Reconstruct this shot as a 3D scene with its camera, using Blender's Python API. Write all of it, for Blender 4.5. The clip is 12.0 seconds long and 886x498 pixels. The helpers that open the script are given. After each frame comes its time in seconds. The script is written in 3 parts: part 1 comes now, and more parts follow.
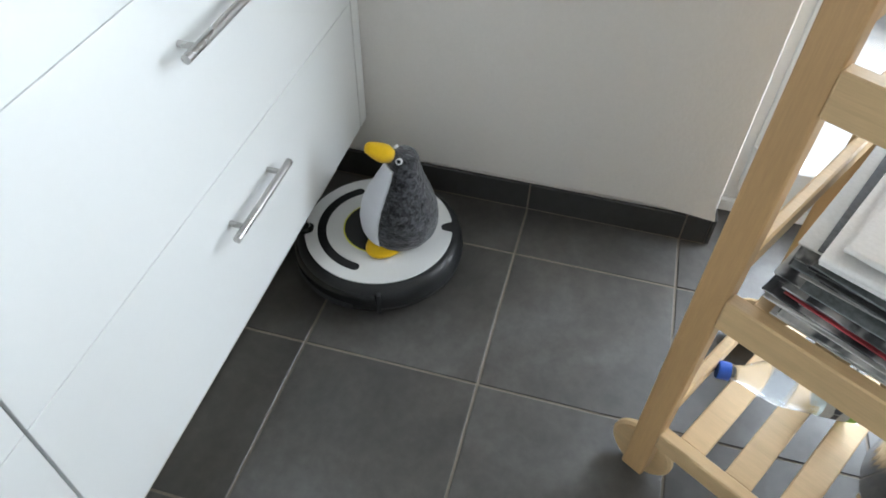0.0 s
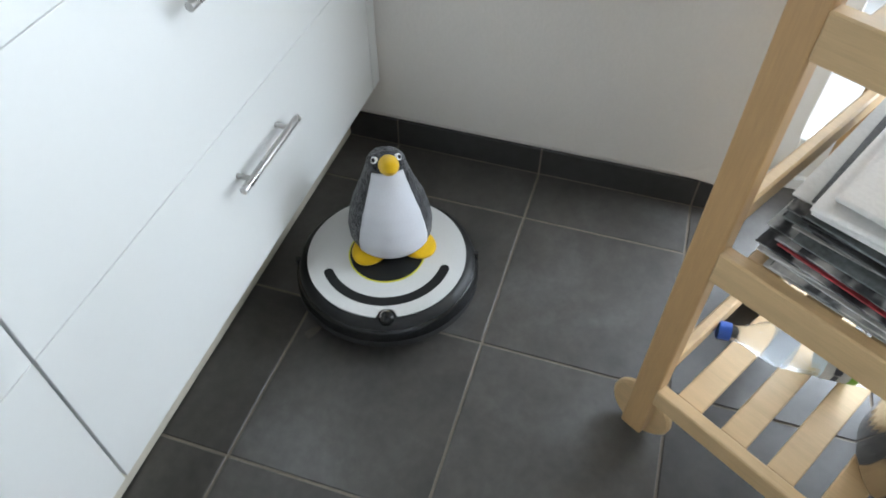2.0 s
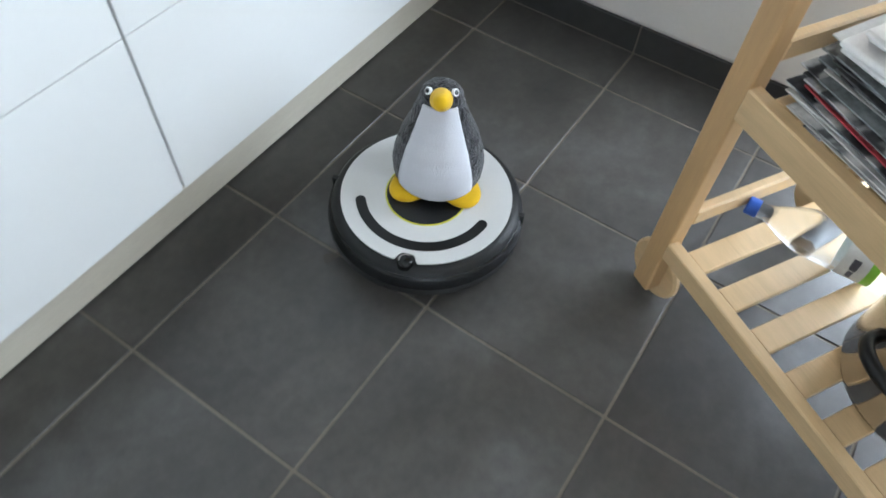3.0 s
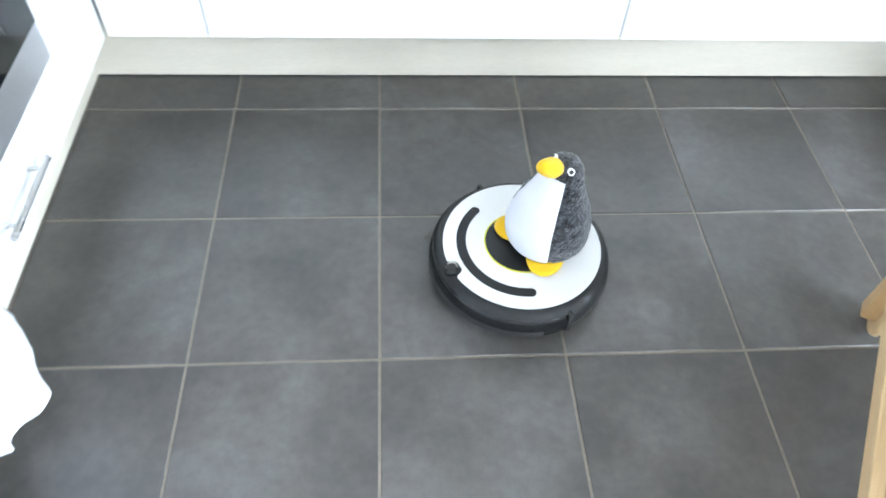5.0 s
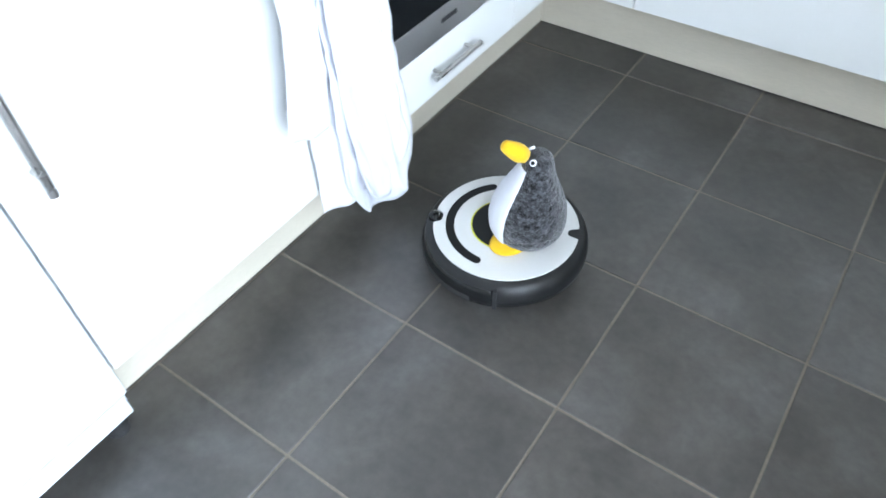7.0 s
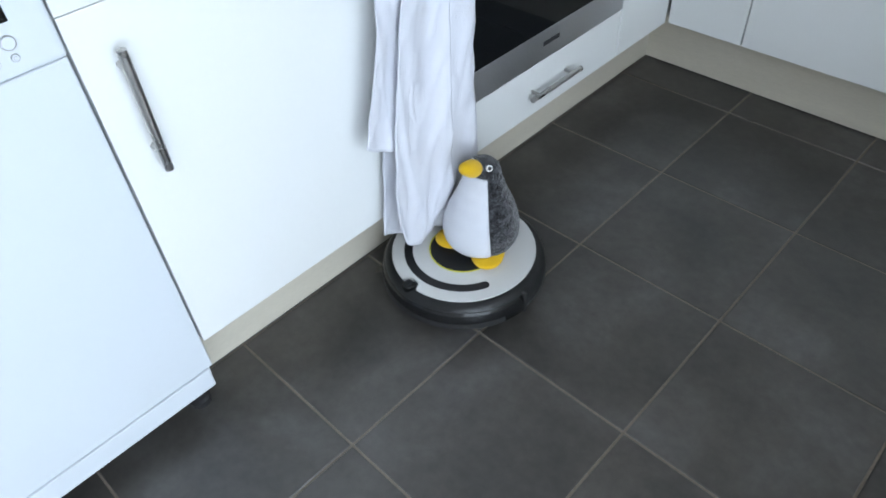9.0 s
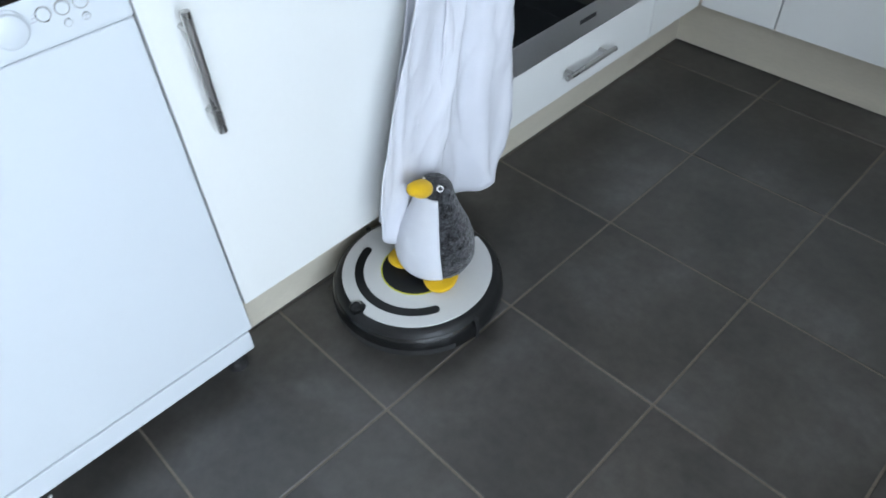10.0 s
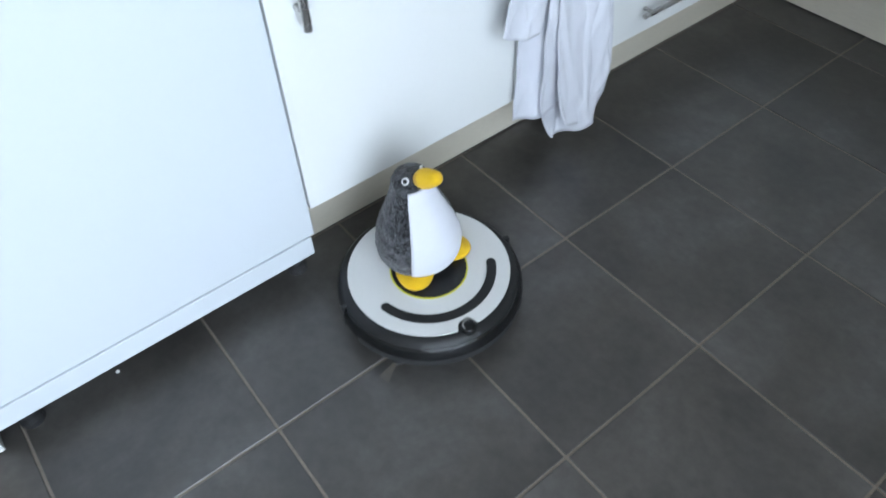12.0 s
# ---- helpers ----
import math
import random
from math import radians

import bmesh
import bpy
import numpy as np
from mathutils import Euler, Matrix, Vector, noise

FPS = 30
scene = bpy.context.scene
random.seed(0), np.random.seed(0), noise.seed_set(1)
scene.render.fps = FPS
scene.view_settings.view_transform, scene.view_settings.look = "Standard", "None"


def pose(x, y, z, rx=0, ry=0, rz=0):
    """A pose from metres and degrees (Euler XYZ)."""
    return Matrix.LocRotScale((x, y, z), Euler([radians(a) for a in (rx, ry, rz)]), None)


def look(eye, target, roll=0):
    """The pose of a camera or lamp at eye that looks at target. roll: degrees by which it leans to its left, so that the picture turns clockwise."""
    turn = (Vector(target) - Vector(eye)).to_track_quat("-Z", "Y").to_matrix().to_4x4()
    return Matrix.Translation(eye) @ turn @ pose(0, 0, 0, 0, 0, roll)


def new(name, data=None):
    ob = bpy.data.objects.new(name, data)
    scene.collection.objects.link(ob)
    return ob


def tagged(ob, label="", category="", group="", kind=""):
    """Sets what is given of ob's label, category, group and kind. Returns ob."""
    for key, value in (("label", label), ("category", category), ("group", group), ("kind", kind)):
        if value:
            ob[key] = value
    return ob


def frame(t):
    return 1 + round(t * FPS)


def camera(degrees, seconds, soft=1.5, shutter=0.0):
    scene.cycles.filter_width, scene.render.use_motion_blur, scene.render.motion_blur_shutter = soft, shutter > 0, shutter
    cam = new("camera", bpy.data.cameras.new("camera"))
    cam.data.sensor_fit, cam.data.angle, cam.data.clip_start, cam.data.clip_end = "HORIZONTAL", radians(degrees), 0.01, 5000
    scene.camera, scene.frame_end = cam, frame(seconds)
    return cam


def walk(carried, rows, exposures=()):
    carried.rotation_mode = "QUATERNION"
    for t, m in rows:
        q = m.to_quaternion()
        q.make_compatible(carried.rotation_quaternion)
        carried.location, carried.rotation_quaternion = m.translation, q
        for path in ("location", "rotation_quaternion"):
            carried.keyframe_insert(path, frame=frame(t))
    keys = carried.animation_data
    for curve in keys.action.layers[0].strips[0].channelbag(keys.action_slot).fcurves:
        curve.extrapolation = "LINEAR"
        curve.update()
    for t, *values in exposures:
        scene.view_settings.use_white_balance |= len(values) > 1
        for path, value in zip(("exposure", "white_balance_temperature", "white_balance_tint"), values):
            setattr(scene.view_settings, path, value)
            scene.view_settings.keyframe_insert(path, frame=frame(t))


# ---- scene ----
cam = camera(64.5, 12.0, soft=1.7, shutter=0.35)
PATH = [
    (0, (0.986, -0.436, 1.087), (2.311, -0.097, -0.381), 1.5),
    (0.5, (0.994, -0.446, 1.091), (2.325, -0.056, -0.358), -0.8),
    (1, (0.985, -0.465, 1.082), (2.310, -0.058, -0.368), -1.2),
    (1.5, (0.977, -0.474, 1.077), (2.267, -0.061, -0.402), -0.4),
    (2, (0.962, -0.481, 1.072), (2.225, -0.081, -0.435), 0.1),
    (2.5, (0.908, -0.531, 1.034), (2.055, -0.078, -0.545), 4.3),
    (2.7, (0.877, -0.575, 1.015), (1.950, -0.067, -0.599), 4.4),
    (4.3, (0.656, -1.119, 1.056), (1.327, -0.117, -0.540), 7.0),
    (4.5, (0.637, -1.177, 1.079), (1.186, -0.103, -0.516), 7.4),
    (4.9, (0.673, -1.261, 1.080), (0.883, -0.040, -0.484), 4.9),
    (5, (0.692, -1.282, 1.095), (0.834, -0.052, -0.469), 4.3),
    (5.5, (0.721, -1.374, 1.071), (0.617, -0.060, -0.433), 1.1),
    (6, (0.775, -1.462, 1.055), (0.428, -0.185, -0.445), 2.2),
    (6.5, (0.850, -1.526, 1.067), (0.221, -0.380, -0.446), 0.1),
    (7, (0.885, -1.609, 1.105), (0.080, -0.527, -0.372), -2.4),
    (7.3, (0.909, -1.623, 1.076), (-0.010, -0.601, -0.377), -2.5),
    (7.5, (0.919, -1.622, 1.084), (-0.066, -0.661, -0.367), -2.9),
    (9.5, (0.932, -1.664, 1.090), (-0.116, -0.678, -0.298), -4.2),
    (10, (0.921, -1.702, 1.087), (-0.126, -0.760, -0.332), -3.6),
    (10.5, (0.911, -1.759, 1.075), (-0.150, -0.908, -0.392), -2.6),
    (11, (0.910, -1.794, 1.072), (-0.210, -1.048, -0.408), -4.1),
    (11.5, (0.915, -1.797, 1.066), (-0.162, -1.060, -0.449), -2.5),
    (12, (0.936, -1.769, 1.067), (-0.110, -0.977, -0.443), -1.9),
]
EXPOSURES = [(0, -0.58, 6400, 10), (2.0, -0.65, 6330, 10), (2.7, -0.58, 6200, 10), (4.3, 0.55, 5970, 10), (5.5, 0.66, 5990, 10), (6.5, 0.15, 6020, 10), (7.1, -0.35, 6000, 10), (7.7, -0.84, 6000, 10), (9.3, -1.36, 6100, 10), (10.5, -1.51, 6070, 10), (11.5, -1.53, 6030, 10), (12, -1.33, 6040, 10)]
walk(cam, [(t, look(eye, target, roll)) for t, eye, target, roll in PATH], EXPOSURES)

# ---- light: daylight through a glazed balcony door in the east wall ----
world = bpy.data.worlds.new("sky")
scene.world = world
world.use_nodes = True
wn = world.node_tree.nodes
sky = wn.new("ShaderNodeTexSky")
sky.sky_type, sky.sun_disc = "NISHITA", False
sky.sun_elevation, sky.sun_rotation = radians(38), radians(150)
wn["Background"].inputs["Strength"].default_value = 0.12
world.node_tree.links.new(sky.outputs["Color"], wn["Background"].inputs["Color"])

# DOOR_Y1: glazing stretched south, out of view, to brighten the north drawer fronts
DOOR_Y0, DOOR_Y1, DOOR_TOP = -0.735, -3.45, 2.12


def area_lamp(name, m, sx, sy, power, colour):
    data = bpy.data.lights.new(name, "AREA")
    data.shape, data.size, data.size_y, data.energy, data.color = "RECTANGLE", sx, sy, power, colour
    ob = new(name, data)
    ob.matrix_world = m
    return ob


# lamp standing in for skylight, as wide as the stretched opening
area_lamp("daylight_in_door_opening", look((2.74, (DOOR_Y0 + DOOR_Y1) / 2, 1.16), (0.3, -1.30, 0.40)), 2.70, 2.0, 205, (0.80, 0.895, 0.985))


# ---- materials ----
def shader(name):
    mat = bpy.data.materials.new(name)
    mat.use_nodes = True
    return mat, mat.node_tree.nodes, mat.node_tree.links, mat.node_tree.nodes["Principled BSDF"]


def material(name, colour, rough=0.5, metal=0.0, vary=0.06, scale=3.0, grain=60.0, bump=0.05, stretch=(1, 1, 1), random_piece=0.0, spec=0.5, rough_vary=0.1, coat=0.0, transmission=0.0, sheen=0.0):
    """A plain surface with broad stains, fine grain and a little relief."""
    mat, n, l, b = shader(name)
    co = n.new("ShaderNodeTexCoord")
    mp = n.new("ShaderNodeMapping")
    mp.inputs["Scale"].default_value = stretch
    l.new(co.outputs["Object"], mp.inputs["Vector"])
    vec = mp.outputs["Vector"]
    if random_piece:
        info = n.new("ShaderNodeObjectInfo")
        add = n.new("ShaderNodeVectorMath")
        add.operation = "MULTIPLY_ADD"
        add.inputs[1].default_value = (37, 19, 11)
        l.new(info.outputs["Random"], add.inputs[0])
        l.new(vec, add.inputs[2])
        vec = add.outputs[0]
    big, fine = n.new("ShaderNodeTexNoise"), n.new("ShaderNodeTexNoise")
    big.inputs["Scale"].default_value, big.inputs["Detail"].default_value = scale, 5
    fine.inputs["Scale"].default_value, fine.inputs["Detail"].default_value = grain, 4
    for t in (big, fine):
        l.new(vec, t.inputs["Vector"])
    mix = n.new("ShaderNodeMath")
    mix.operation = "MULTIPLY_ADD"
    mix.inputs[1].default_value = 0.45
    l.new(fine.outputs["Fac"], mix.inputs[0])
    half = n.new("ShaderNodeMath")
    half.operation = "MULTIPLY"
    half.inputs[1].default_value = 0.55
    l.new(big.outputs["Fac"], half.inputs[0])
    l.new(half.outputs[0], mix.inputs[2])
    ramp = n.new("ShaderNodeMapRange")
    ramp.clamp = False
    ramp.inputs["From Min"].default_value, ramp.inputs["From Max"].default_value = 0.3, 0.7
    ramp.inputs["To Min"].default_value, ramp.inputs["To Max"].default_value = 1 - vary * 1.6, 1 + vary * 1.6
    l.new(mix.outputs[0], ramp.inputs["Value"])
    value = ramp.outputs[0]
    if random_piece:
        piece = n.new("ShaderNodeMapRange")
        piece.inputs["To Min"].default_value, piece.inputs["To Max"].default_value = 1 - random_piece, 1 + random_piece
        l.new(info.outputs["Random"], piece.inputs["Value"])
        times = n.new("ShaderNodeMath")
        times.operation = "MULTIPLY"
        l.new(piece.outputs[0], times.inputs[0])
        l.new(value, times.inputs[1])
        value = times.outputs[0]
    col = n.new("ShaderNodeVectorMath")
    col.operation = "SCALE"
    col.inputs[0].default_value = colour
    l.new(value, col.inputs["Scale"])
    l.new(col.outputs[0], b.inputs["Base Color"])
    rr = n.new("ShaderNodeMapRange")
    rr.inputs["From Min"].default_value, rr.inputs["From Max"].default_value = 0.25, 0.75
    rr.clamp = True
    rr.inputs["To Min"].default_value, rr.inputs["To Max"].default_value = max(0.02, rough - rough_vary), min(1, rough + rough_vary)
    l.new(big.outputs["Fac"], rr.inputs["Value"])
    l.new(rr.outputs[0], b.inputs["Roughness"])
    b.inputs["Metallic"].default_value = metal
    b.inputs["Specular IOR Level"].default_value = spec
    b.inputs["Coat Weight"].default_value = coat
    b.inputs["Transmission Weight"].default_value = transmission
    b.inputs["Sheen Weight"].default_value = sheen
    if bump:
        bp = n.new("ShaderNodeBump")
        bp.inputs["Strength"].default_value, bp.inputs["Distance"].default_value = bump, 0.004
        l.new(fine.outputs["Fac"], bp.inputs["Height"])
        l.new(bp.outputs["Normal"], b.inputs["Normal"])
    return mat


def tile_material():
    """Anthracite porcelain: cloudy warm and cool patches, fine speckle, slightly uneven gloss."""
    mat, n, l, b = shader("anthracite_tile")
    co, info = n.new("ShaderNodeTexCoord"), n.new("ShaderNodeObjectInfo")
    off = n.new("ShaderNodeVectorMath")
    off.operation = "MULTIPLY_ADD"
    off.inputs[1].default_value = (37, 19, 11)
    l.new(info.outputs["Random"], off.inputs[0])
    l.new(co.outputs["Object"], off.inputs[2])
    cloud, speck, gloss = (n.new("ShaderNodeTexNoise") for _ in range(3))
    for t, sc, det, dis in ((cloud, 4.2, 7, 0.4), (speck, 48, 6, 0.0), (gloss, 3.2, 4, 0.2)):
        t.inputs["Scale"].default_value, t.inputs["Detail"].default_value, t.inputs["Distortion"].default_value = sc, det, dis
        t.inputs["Roughness"].default_value = 0.58
        l.new(off.outputs[0], t.inputs["Vector"])
    ramp = n.new("ShaderNodeValToRGB")
    ramp.color_ramp.elements[0].position, ramp.color_ramp.elements[1].position = 0.34, 0.68
    ramp.color_ramp.elements[0].color, ramp.color_ramp.elements[1].color = (0.0330, 0.0305, 0.0278, 1), (0.085, 0.081, 0.077, 1)
    mid = ramp.color_ramp.elements.new(0.52)
    mid.color = (0.0560, 0.0508, 0.0455, 1)
    l.new(cloud.outputs["Fac"], ramp.inputs["Fac"])
    k1, k2, k3 = (n.new("ShaderNodeMapRange") for _ in range(3))
    k1.inputs["From Min"].default_value, k1.inputs["From Max"].default_value, k1.inputs["To Min"].default_value, k1.inputs["To Max"].default_value = 0.3, 0.7, 0.80, 1.20
    k2.inputs["To Min"].default_value, k2.inputs["To Max"].default_value = 0.88, 1.12
    k3.inputs["From Min"].default_value, k3.inputs["From Max"].default_value, k3.inputs["To Min"].default_value, k3.inputs["To Max"].default_value = 0.3, 0.7, 0.34, 0.47
    l.new(speck.outputs["Fac"], k1.inputs["Value"])
    l.new(info.outputs["Random"], k2.inputs["Value"])
    l.new(gloss.outputs["Fac"], k3.inputs["Value"])
    m1 = n.new("ShaderNodeMath")
    m1.operation = "MULTIPLY"
    l.new(k1.outputs[0], m1.inputs[0])
    l.new(k2.outputs[0], m1.inputs[1])
    col = n.new("ShaderNodeVectorMath")
    col.operation = "SCALE"
    l.new(ramp.outputs["Color"], col.inputs[0])
    l.new(m1.outputs[0], col.inputs["Scale"])
    l.new(col.outputs[0], b.inputs["Base Color"])
    l.new(k3.outputs[0], b.inputs["Roughness"])
    b.inputs["Specular IOR Level"].default_value = 0.8
    bp = n.new("ShaderNodeBump")
    bp.inputs["Strength"].default_value, bp.inputs["Distance"].default_value = 0.05, 0.004
    l.new(speck.outputs["Fac"], bp.inputs["Height"])
    l.new(bp.outputs["Normal"], b.inputs["Normal"])
    return mat


M_TILE = tile_material()
M_SKIRT = material("anthracite_skirting", (0.036, 0.035, 0.034), 0.40, vary=0.18, scale=6, grain=40, bump=0.04, random_piece=0.08)
M_GROUT = material("grey_grout", (0.21, 0.177, 0.145), 0.9, vary=0.15, scale=9, grain=200, bump=0.3)
M_FRONT = material("white_front", (0.72, 0.73, 0.715), 0.33, vary=0.008, scale=2, grain=90, bump=0.012, spec=0.45, rough_vary=0.03)
# greyer than the fronts: the shade inside the panel gaps is in this colour
M_CARCASS = material("gap_shaded_carcass", (0.50, 0.50, 0.48), 0.5, vary=0.02, bump=0.02)
M_PLINTH = material("beige_plinth", (0.55, 0.51, 0.42), 0.5, vary=0.05, scale=4, grain=70, stretch=(1, 1, 6), bump=0.05)
M_WALL = material("white_plaster", (0.68, 0.65, 0.61), 0.85, vary=0.02, scale=1.5, grain=140, bump=0.25)
# tone of walls out of view, set by the bounce and floor reflection wanted
M_TAUPE = material("unseen_wall_bounce_tone", (0.52, 0.47, 0.41), 0.8, vary=0.03, scale=1.5, grain=140, bump=0.2)
M_CEIL = material("ceiling_paint", (0.82, 0.82, 0.80), 0.9, vary=0.01, bump=0.1)
M_STEEL = material("brushed_steel", (0.46, 0.45, 0.435), 0.29, metal=1.0, vary=0.05, scale=20, grain=300, stretch=(1, 1, 1), bump=0.02)
M_OVENSTEEL = material("oven_steel", (0.60, 0.61, 0.63), 0.46, metal=1.0, vary=0.05, scale=6, grain=200, stretch=(1, 0.05, 1), bump=0.02)
M_GLASSBLACK = material("black_oven_glass", (0.006, 0.007, 0.008), 0.05, vary=0.02, bump=0, spec=0.3, rough_vary=0.01)
M_APPL = material("white_enamel", (0.585, 0.62, 0.65), 0.32, vary=0.006, scale=2, grain=120, bump=0.01, rough_vary=0.02)
M_DARKGAP = material("dark_gap", (0.03, 0.03, 0.032), 0.8, vary=0.05, bump=0)
M_BLACKRUB = material("black_rubber", (0.02, 0.02, 0.021), 0.6, vary=0.1, bump=0.05)
M_WORKTOP = material("worktop_laminate", (0.35, 0.33, 0.30), 0.45, vary=0.1, scale=10, grain=90)
# same birch twice: daylight lifts the rail and slat colour, backlit shade darkens the legs
M_BIRCH = material("birch_wood", (0.60, 0.42, 0.225), 0.46, vary=0.08, scale=7, grain=55, stretch=(0.6, 9, 9), bump=0.05, random_piece=0.07)
M_BIRCH_UP_SHADED = material("birch_wood_upright_shaded", (0.50, 0.315, 0.145), 0.46, vary=0.07, scale=7, grain=55, stretch=(9, 9, 0.6), bump=0.05, random_piece=0.05)
M_RBLACK = material("dark_grey_plastic", (0.011, 0.0115, 0.012), 0.36, spec=0.35, vary=0.06, scale=8, grain=260, bump=0.03)
M_RSHINY = material("glossy_black_bumper", (0.008, 0.0085, 0.009), 0.18, spec=0.4, vary=0.05, scale=8, grain=200, bump=0.01)
M_RWHITE = material("white_plastic_disc", (0.61, 0.61, 0.595), 0.38, vary=0.015, scale=6, grain=200, bump=0.02)
M_RYELLOW = material("yellow_green_ring", (0.62, 0.60, 0.03), 0.45, vary=0.05)
M_BRISTLE = material("pale_bristle", (0.10, 0.088, 0.07), 0.7, vary=0.1)
M_FELT = material("charcoal_felt", (0.037, 0.038, 0.042), 0.95, vary=1.25, scale=95, grain=260, bump=1.0, sheen=0.35, spec=0.15)
M_PENWHITE = material("white_felt", (0.62, 0.63, 0.67), 0.95, vary=0.03, scale=20, grain=500, bump=0.35, sheen=0.2, spec=0.1)
M_PENYELLOW = material("yellow_felt", (0.70, 0.43, 0.012), 0.9, vary=0.07, scale=30, grain=500, bump=0.4, sheen=0.2, spec=0.12)
M_EYEWHITE = material("eye_white", (0.8, 0.8, 0.8), 0.4, vary=0.02, bump=0)
M_EYEBLACK = material("eye_black", (0.02, 0.02, 0.022), 0.25, vary=0.02, bump=0)
M_CLOTH = material("white_cotton", (0.66, 0.67, 0.72), 0.95, vary=0.03, scale=14, grain=700, bump=0.35, sheen=0.2, spec=0.1)
M_BLUE = material("blue_cap", (0.02, 0.10, 0.50), 0.4, vary=0.05)
M_GREEN = material("green_label", (0.22, 0.50, 0.04), 0.5, vary=0.08)
M_PAPER = material("newsprint", (0.60, 0.60, 0.58), 0.9, vary=0.08, scale=12, grain=220, bump=0.1, random_piece=0.12)
# white paper, its colour raised further to carry the daylight on the pile's top
M_PAPERWHITE = material("daylit_white_newsprint", (0.86, 0.86, 0.85), 0.9, vary=0.06, scale=12, grain=220, bump=0.1, random_piece=0.06)
M_PAPERDARK = material("printed_page", (0.07, 0.072, 0.075), 0.7, vary=0.35, scale=30, grain=160, bump=0.1, random_piece=0.25)
M_PAPERRED = material("red_printed_page", (0.38, 0.04, 0.05), 0.6, vary=0.4, scale=25, grain=140, bump=0.1)
M_PAPERGREEN = material("grey_green_page", (0.20, 0.225, 0.23), 0.65, vary=0.35, scale=25, grain=140, bump=0.1)
M_NEWSINK = material("faded_news_ink", (0.42, 0.42, 0.46), 0.9, vary=0.3, scale=40, grain=200)
M_INK = material("printing_ink", (0.10, 0.10, 0.12), 0.8, vary=0.2)
M_CARTON = material("brown_cardboard", (0.42, 0.30, 0.17), 0.85, vary=0.08, scale=8, grain=120, bump=0.15)
M_POTSTEEL = material("polished_pot_steel", (0.62, 0.61, 0.60), 0.10, metal=1.0, vary=0.02, bump=0, rough_vary=0.03)
M_CONCRETE = material("pale_concrete", (0.42, 0.41, 0.39), 0.85, vary=0.08, scale=0.8, grain=30)
M_PVC = material("white_door_profile", (0.80, 0.80, 0.79), 0.35, vary=0.01, bump=0.01)


def printed_paper():
    """Newspaper seen from its edges: short runs of pale paper, grey type, black pictures and a little red."""
    mat, n, l, b = shader("printed_newspaper")
    co, mp, info = n.new("ShaderNodeTexCoord"), n.new("ShaderNodeMapping"), n.new("ShaderNodeObjectInfo")
    mp.inputs["Scale"].default_value = (26, 13, 260)
    l.new(co.outputs["Object"], mp.inputs["Vector"])
    off = n.new("ShaderNodeVectorMath")
    off.operation = "MULTIPLY_ADD"
    off.inputs[1].default_value = (97, 53, 31)
    l.new(info.outputs["Random"], off.inputs[0])
    l.new(mp.outputs["Vector"], off.inputs[2])
    noise_tex = n.new("ShaderNodeTexNoise")
    noise_tex.inputs["Scale"].default_value, noise_tex.inputs["Detail"].default_value = 1.0, 3
    l.new(off.outputs[0], noise_tex.inputs["Vector"])
    ramp = n.new("ShaderNodeValToRGB")
    e = ramp.color_ramp.elements
    e[0].position, e[0].color = 0.40, (0.035, 0.037, 0.04, 1)
    e[1].position, e[1].color = 0.66, (0.72, 0.72, 0.70, 1)
    for pos, c in ((0.46, (0.09, 0.095, 0.10, 1)), (0.50, (0.30, 0.31, 0.31, 1)), (0.555, (0.48, 0.48, 0.47, 1)), (0.61, (0.62, 0.60, 0.58, 1))):
        e.new(pos).color = c
    l.new(noise_tex.outputs["Fac"], ramp.inputs["Fac"])
    l.new(ramp.outputs["Color"], b.inputs["Base Color"])
    b.inputs["Roughness"].default_value = 0.8
    return mat


M_PRINTED = printed_paper()


def clear(name, colour, rough, ior, alpha=0.0):
    mat, n, l, b = shader(name)
    b.inputs["Base Color"].default_value = (*colour, 1)
    b.inputs["Roughness"].default_value, b.inputs["IOR"].default_value = rough, ior
    b.inputs["Transmission Weight"].default_value = 1.0
    if alpha:
        b.inputs["Alpha"].default_value = 1 - alpha
    return mat


M_PET = clear("clear_bottle_plastic", (0.90, 0.95, 1.0), 0.16, 1.16, 0.22)
M_PANE = clear("door_glass", (1, 1, 1), 0.0, 1.45)


# ---- mesh helpers ----
def empty(name, m, label, category, group="", kind=""):
    ob = new(name)
    ob.matrix_world = m
    ob.empty_display_size = 0.05
    return tagged(ob, label, category, group, kind)


def mesh_of(name, bm, mat, smooth=False):
    me = bpy.data.meshes.new(name)
    bm.normal_update()
    bm.to_mesh(me)
    bm.free()
    me.materials.append(mat)
    if smooth:
        for p in me.polygons:
            p.use_smooth = True
    return me


def part(name, bm, mat, parent=None, label="", smooth=False):
    ob = new(name, mesh_of(name, bm, mat, smooth))
    if parent is not None:
        ob.parent = parent
    if label:
        tagged(ob, label)
    return ob


def box(x0, x1, y0, y1, z0, z1, bevel=0.0, seg=1, bm=None):
    bm = bm or bmesh.new()
    got = bmesh.ops.create_cube(bm, size=1)["verts"]
    bmesh.ops.transform(bm, verts=got, matrix=Matrix.LocRotScale(((x0 + x1) / 2, (y0 + y1) / 2, (z0 + z1) / 2), None, (abs(x1 - x0), abs(y1 - y0), abs(z1 - z0))))
    if bevel:
        edges = list({e for v in got for e in v.link_edges})
        bmesh.ops.bevel(bm, geom=edges, offset=bevel, segments=seg, affect="EDGES", profile=0.6)
    return bm


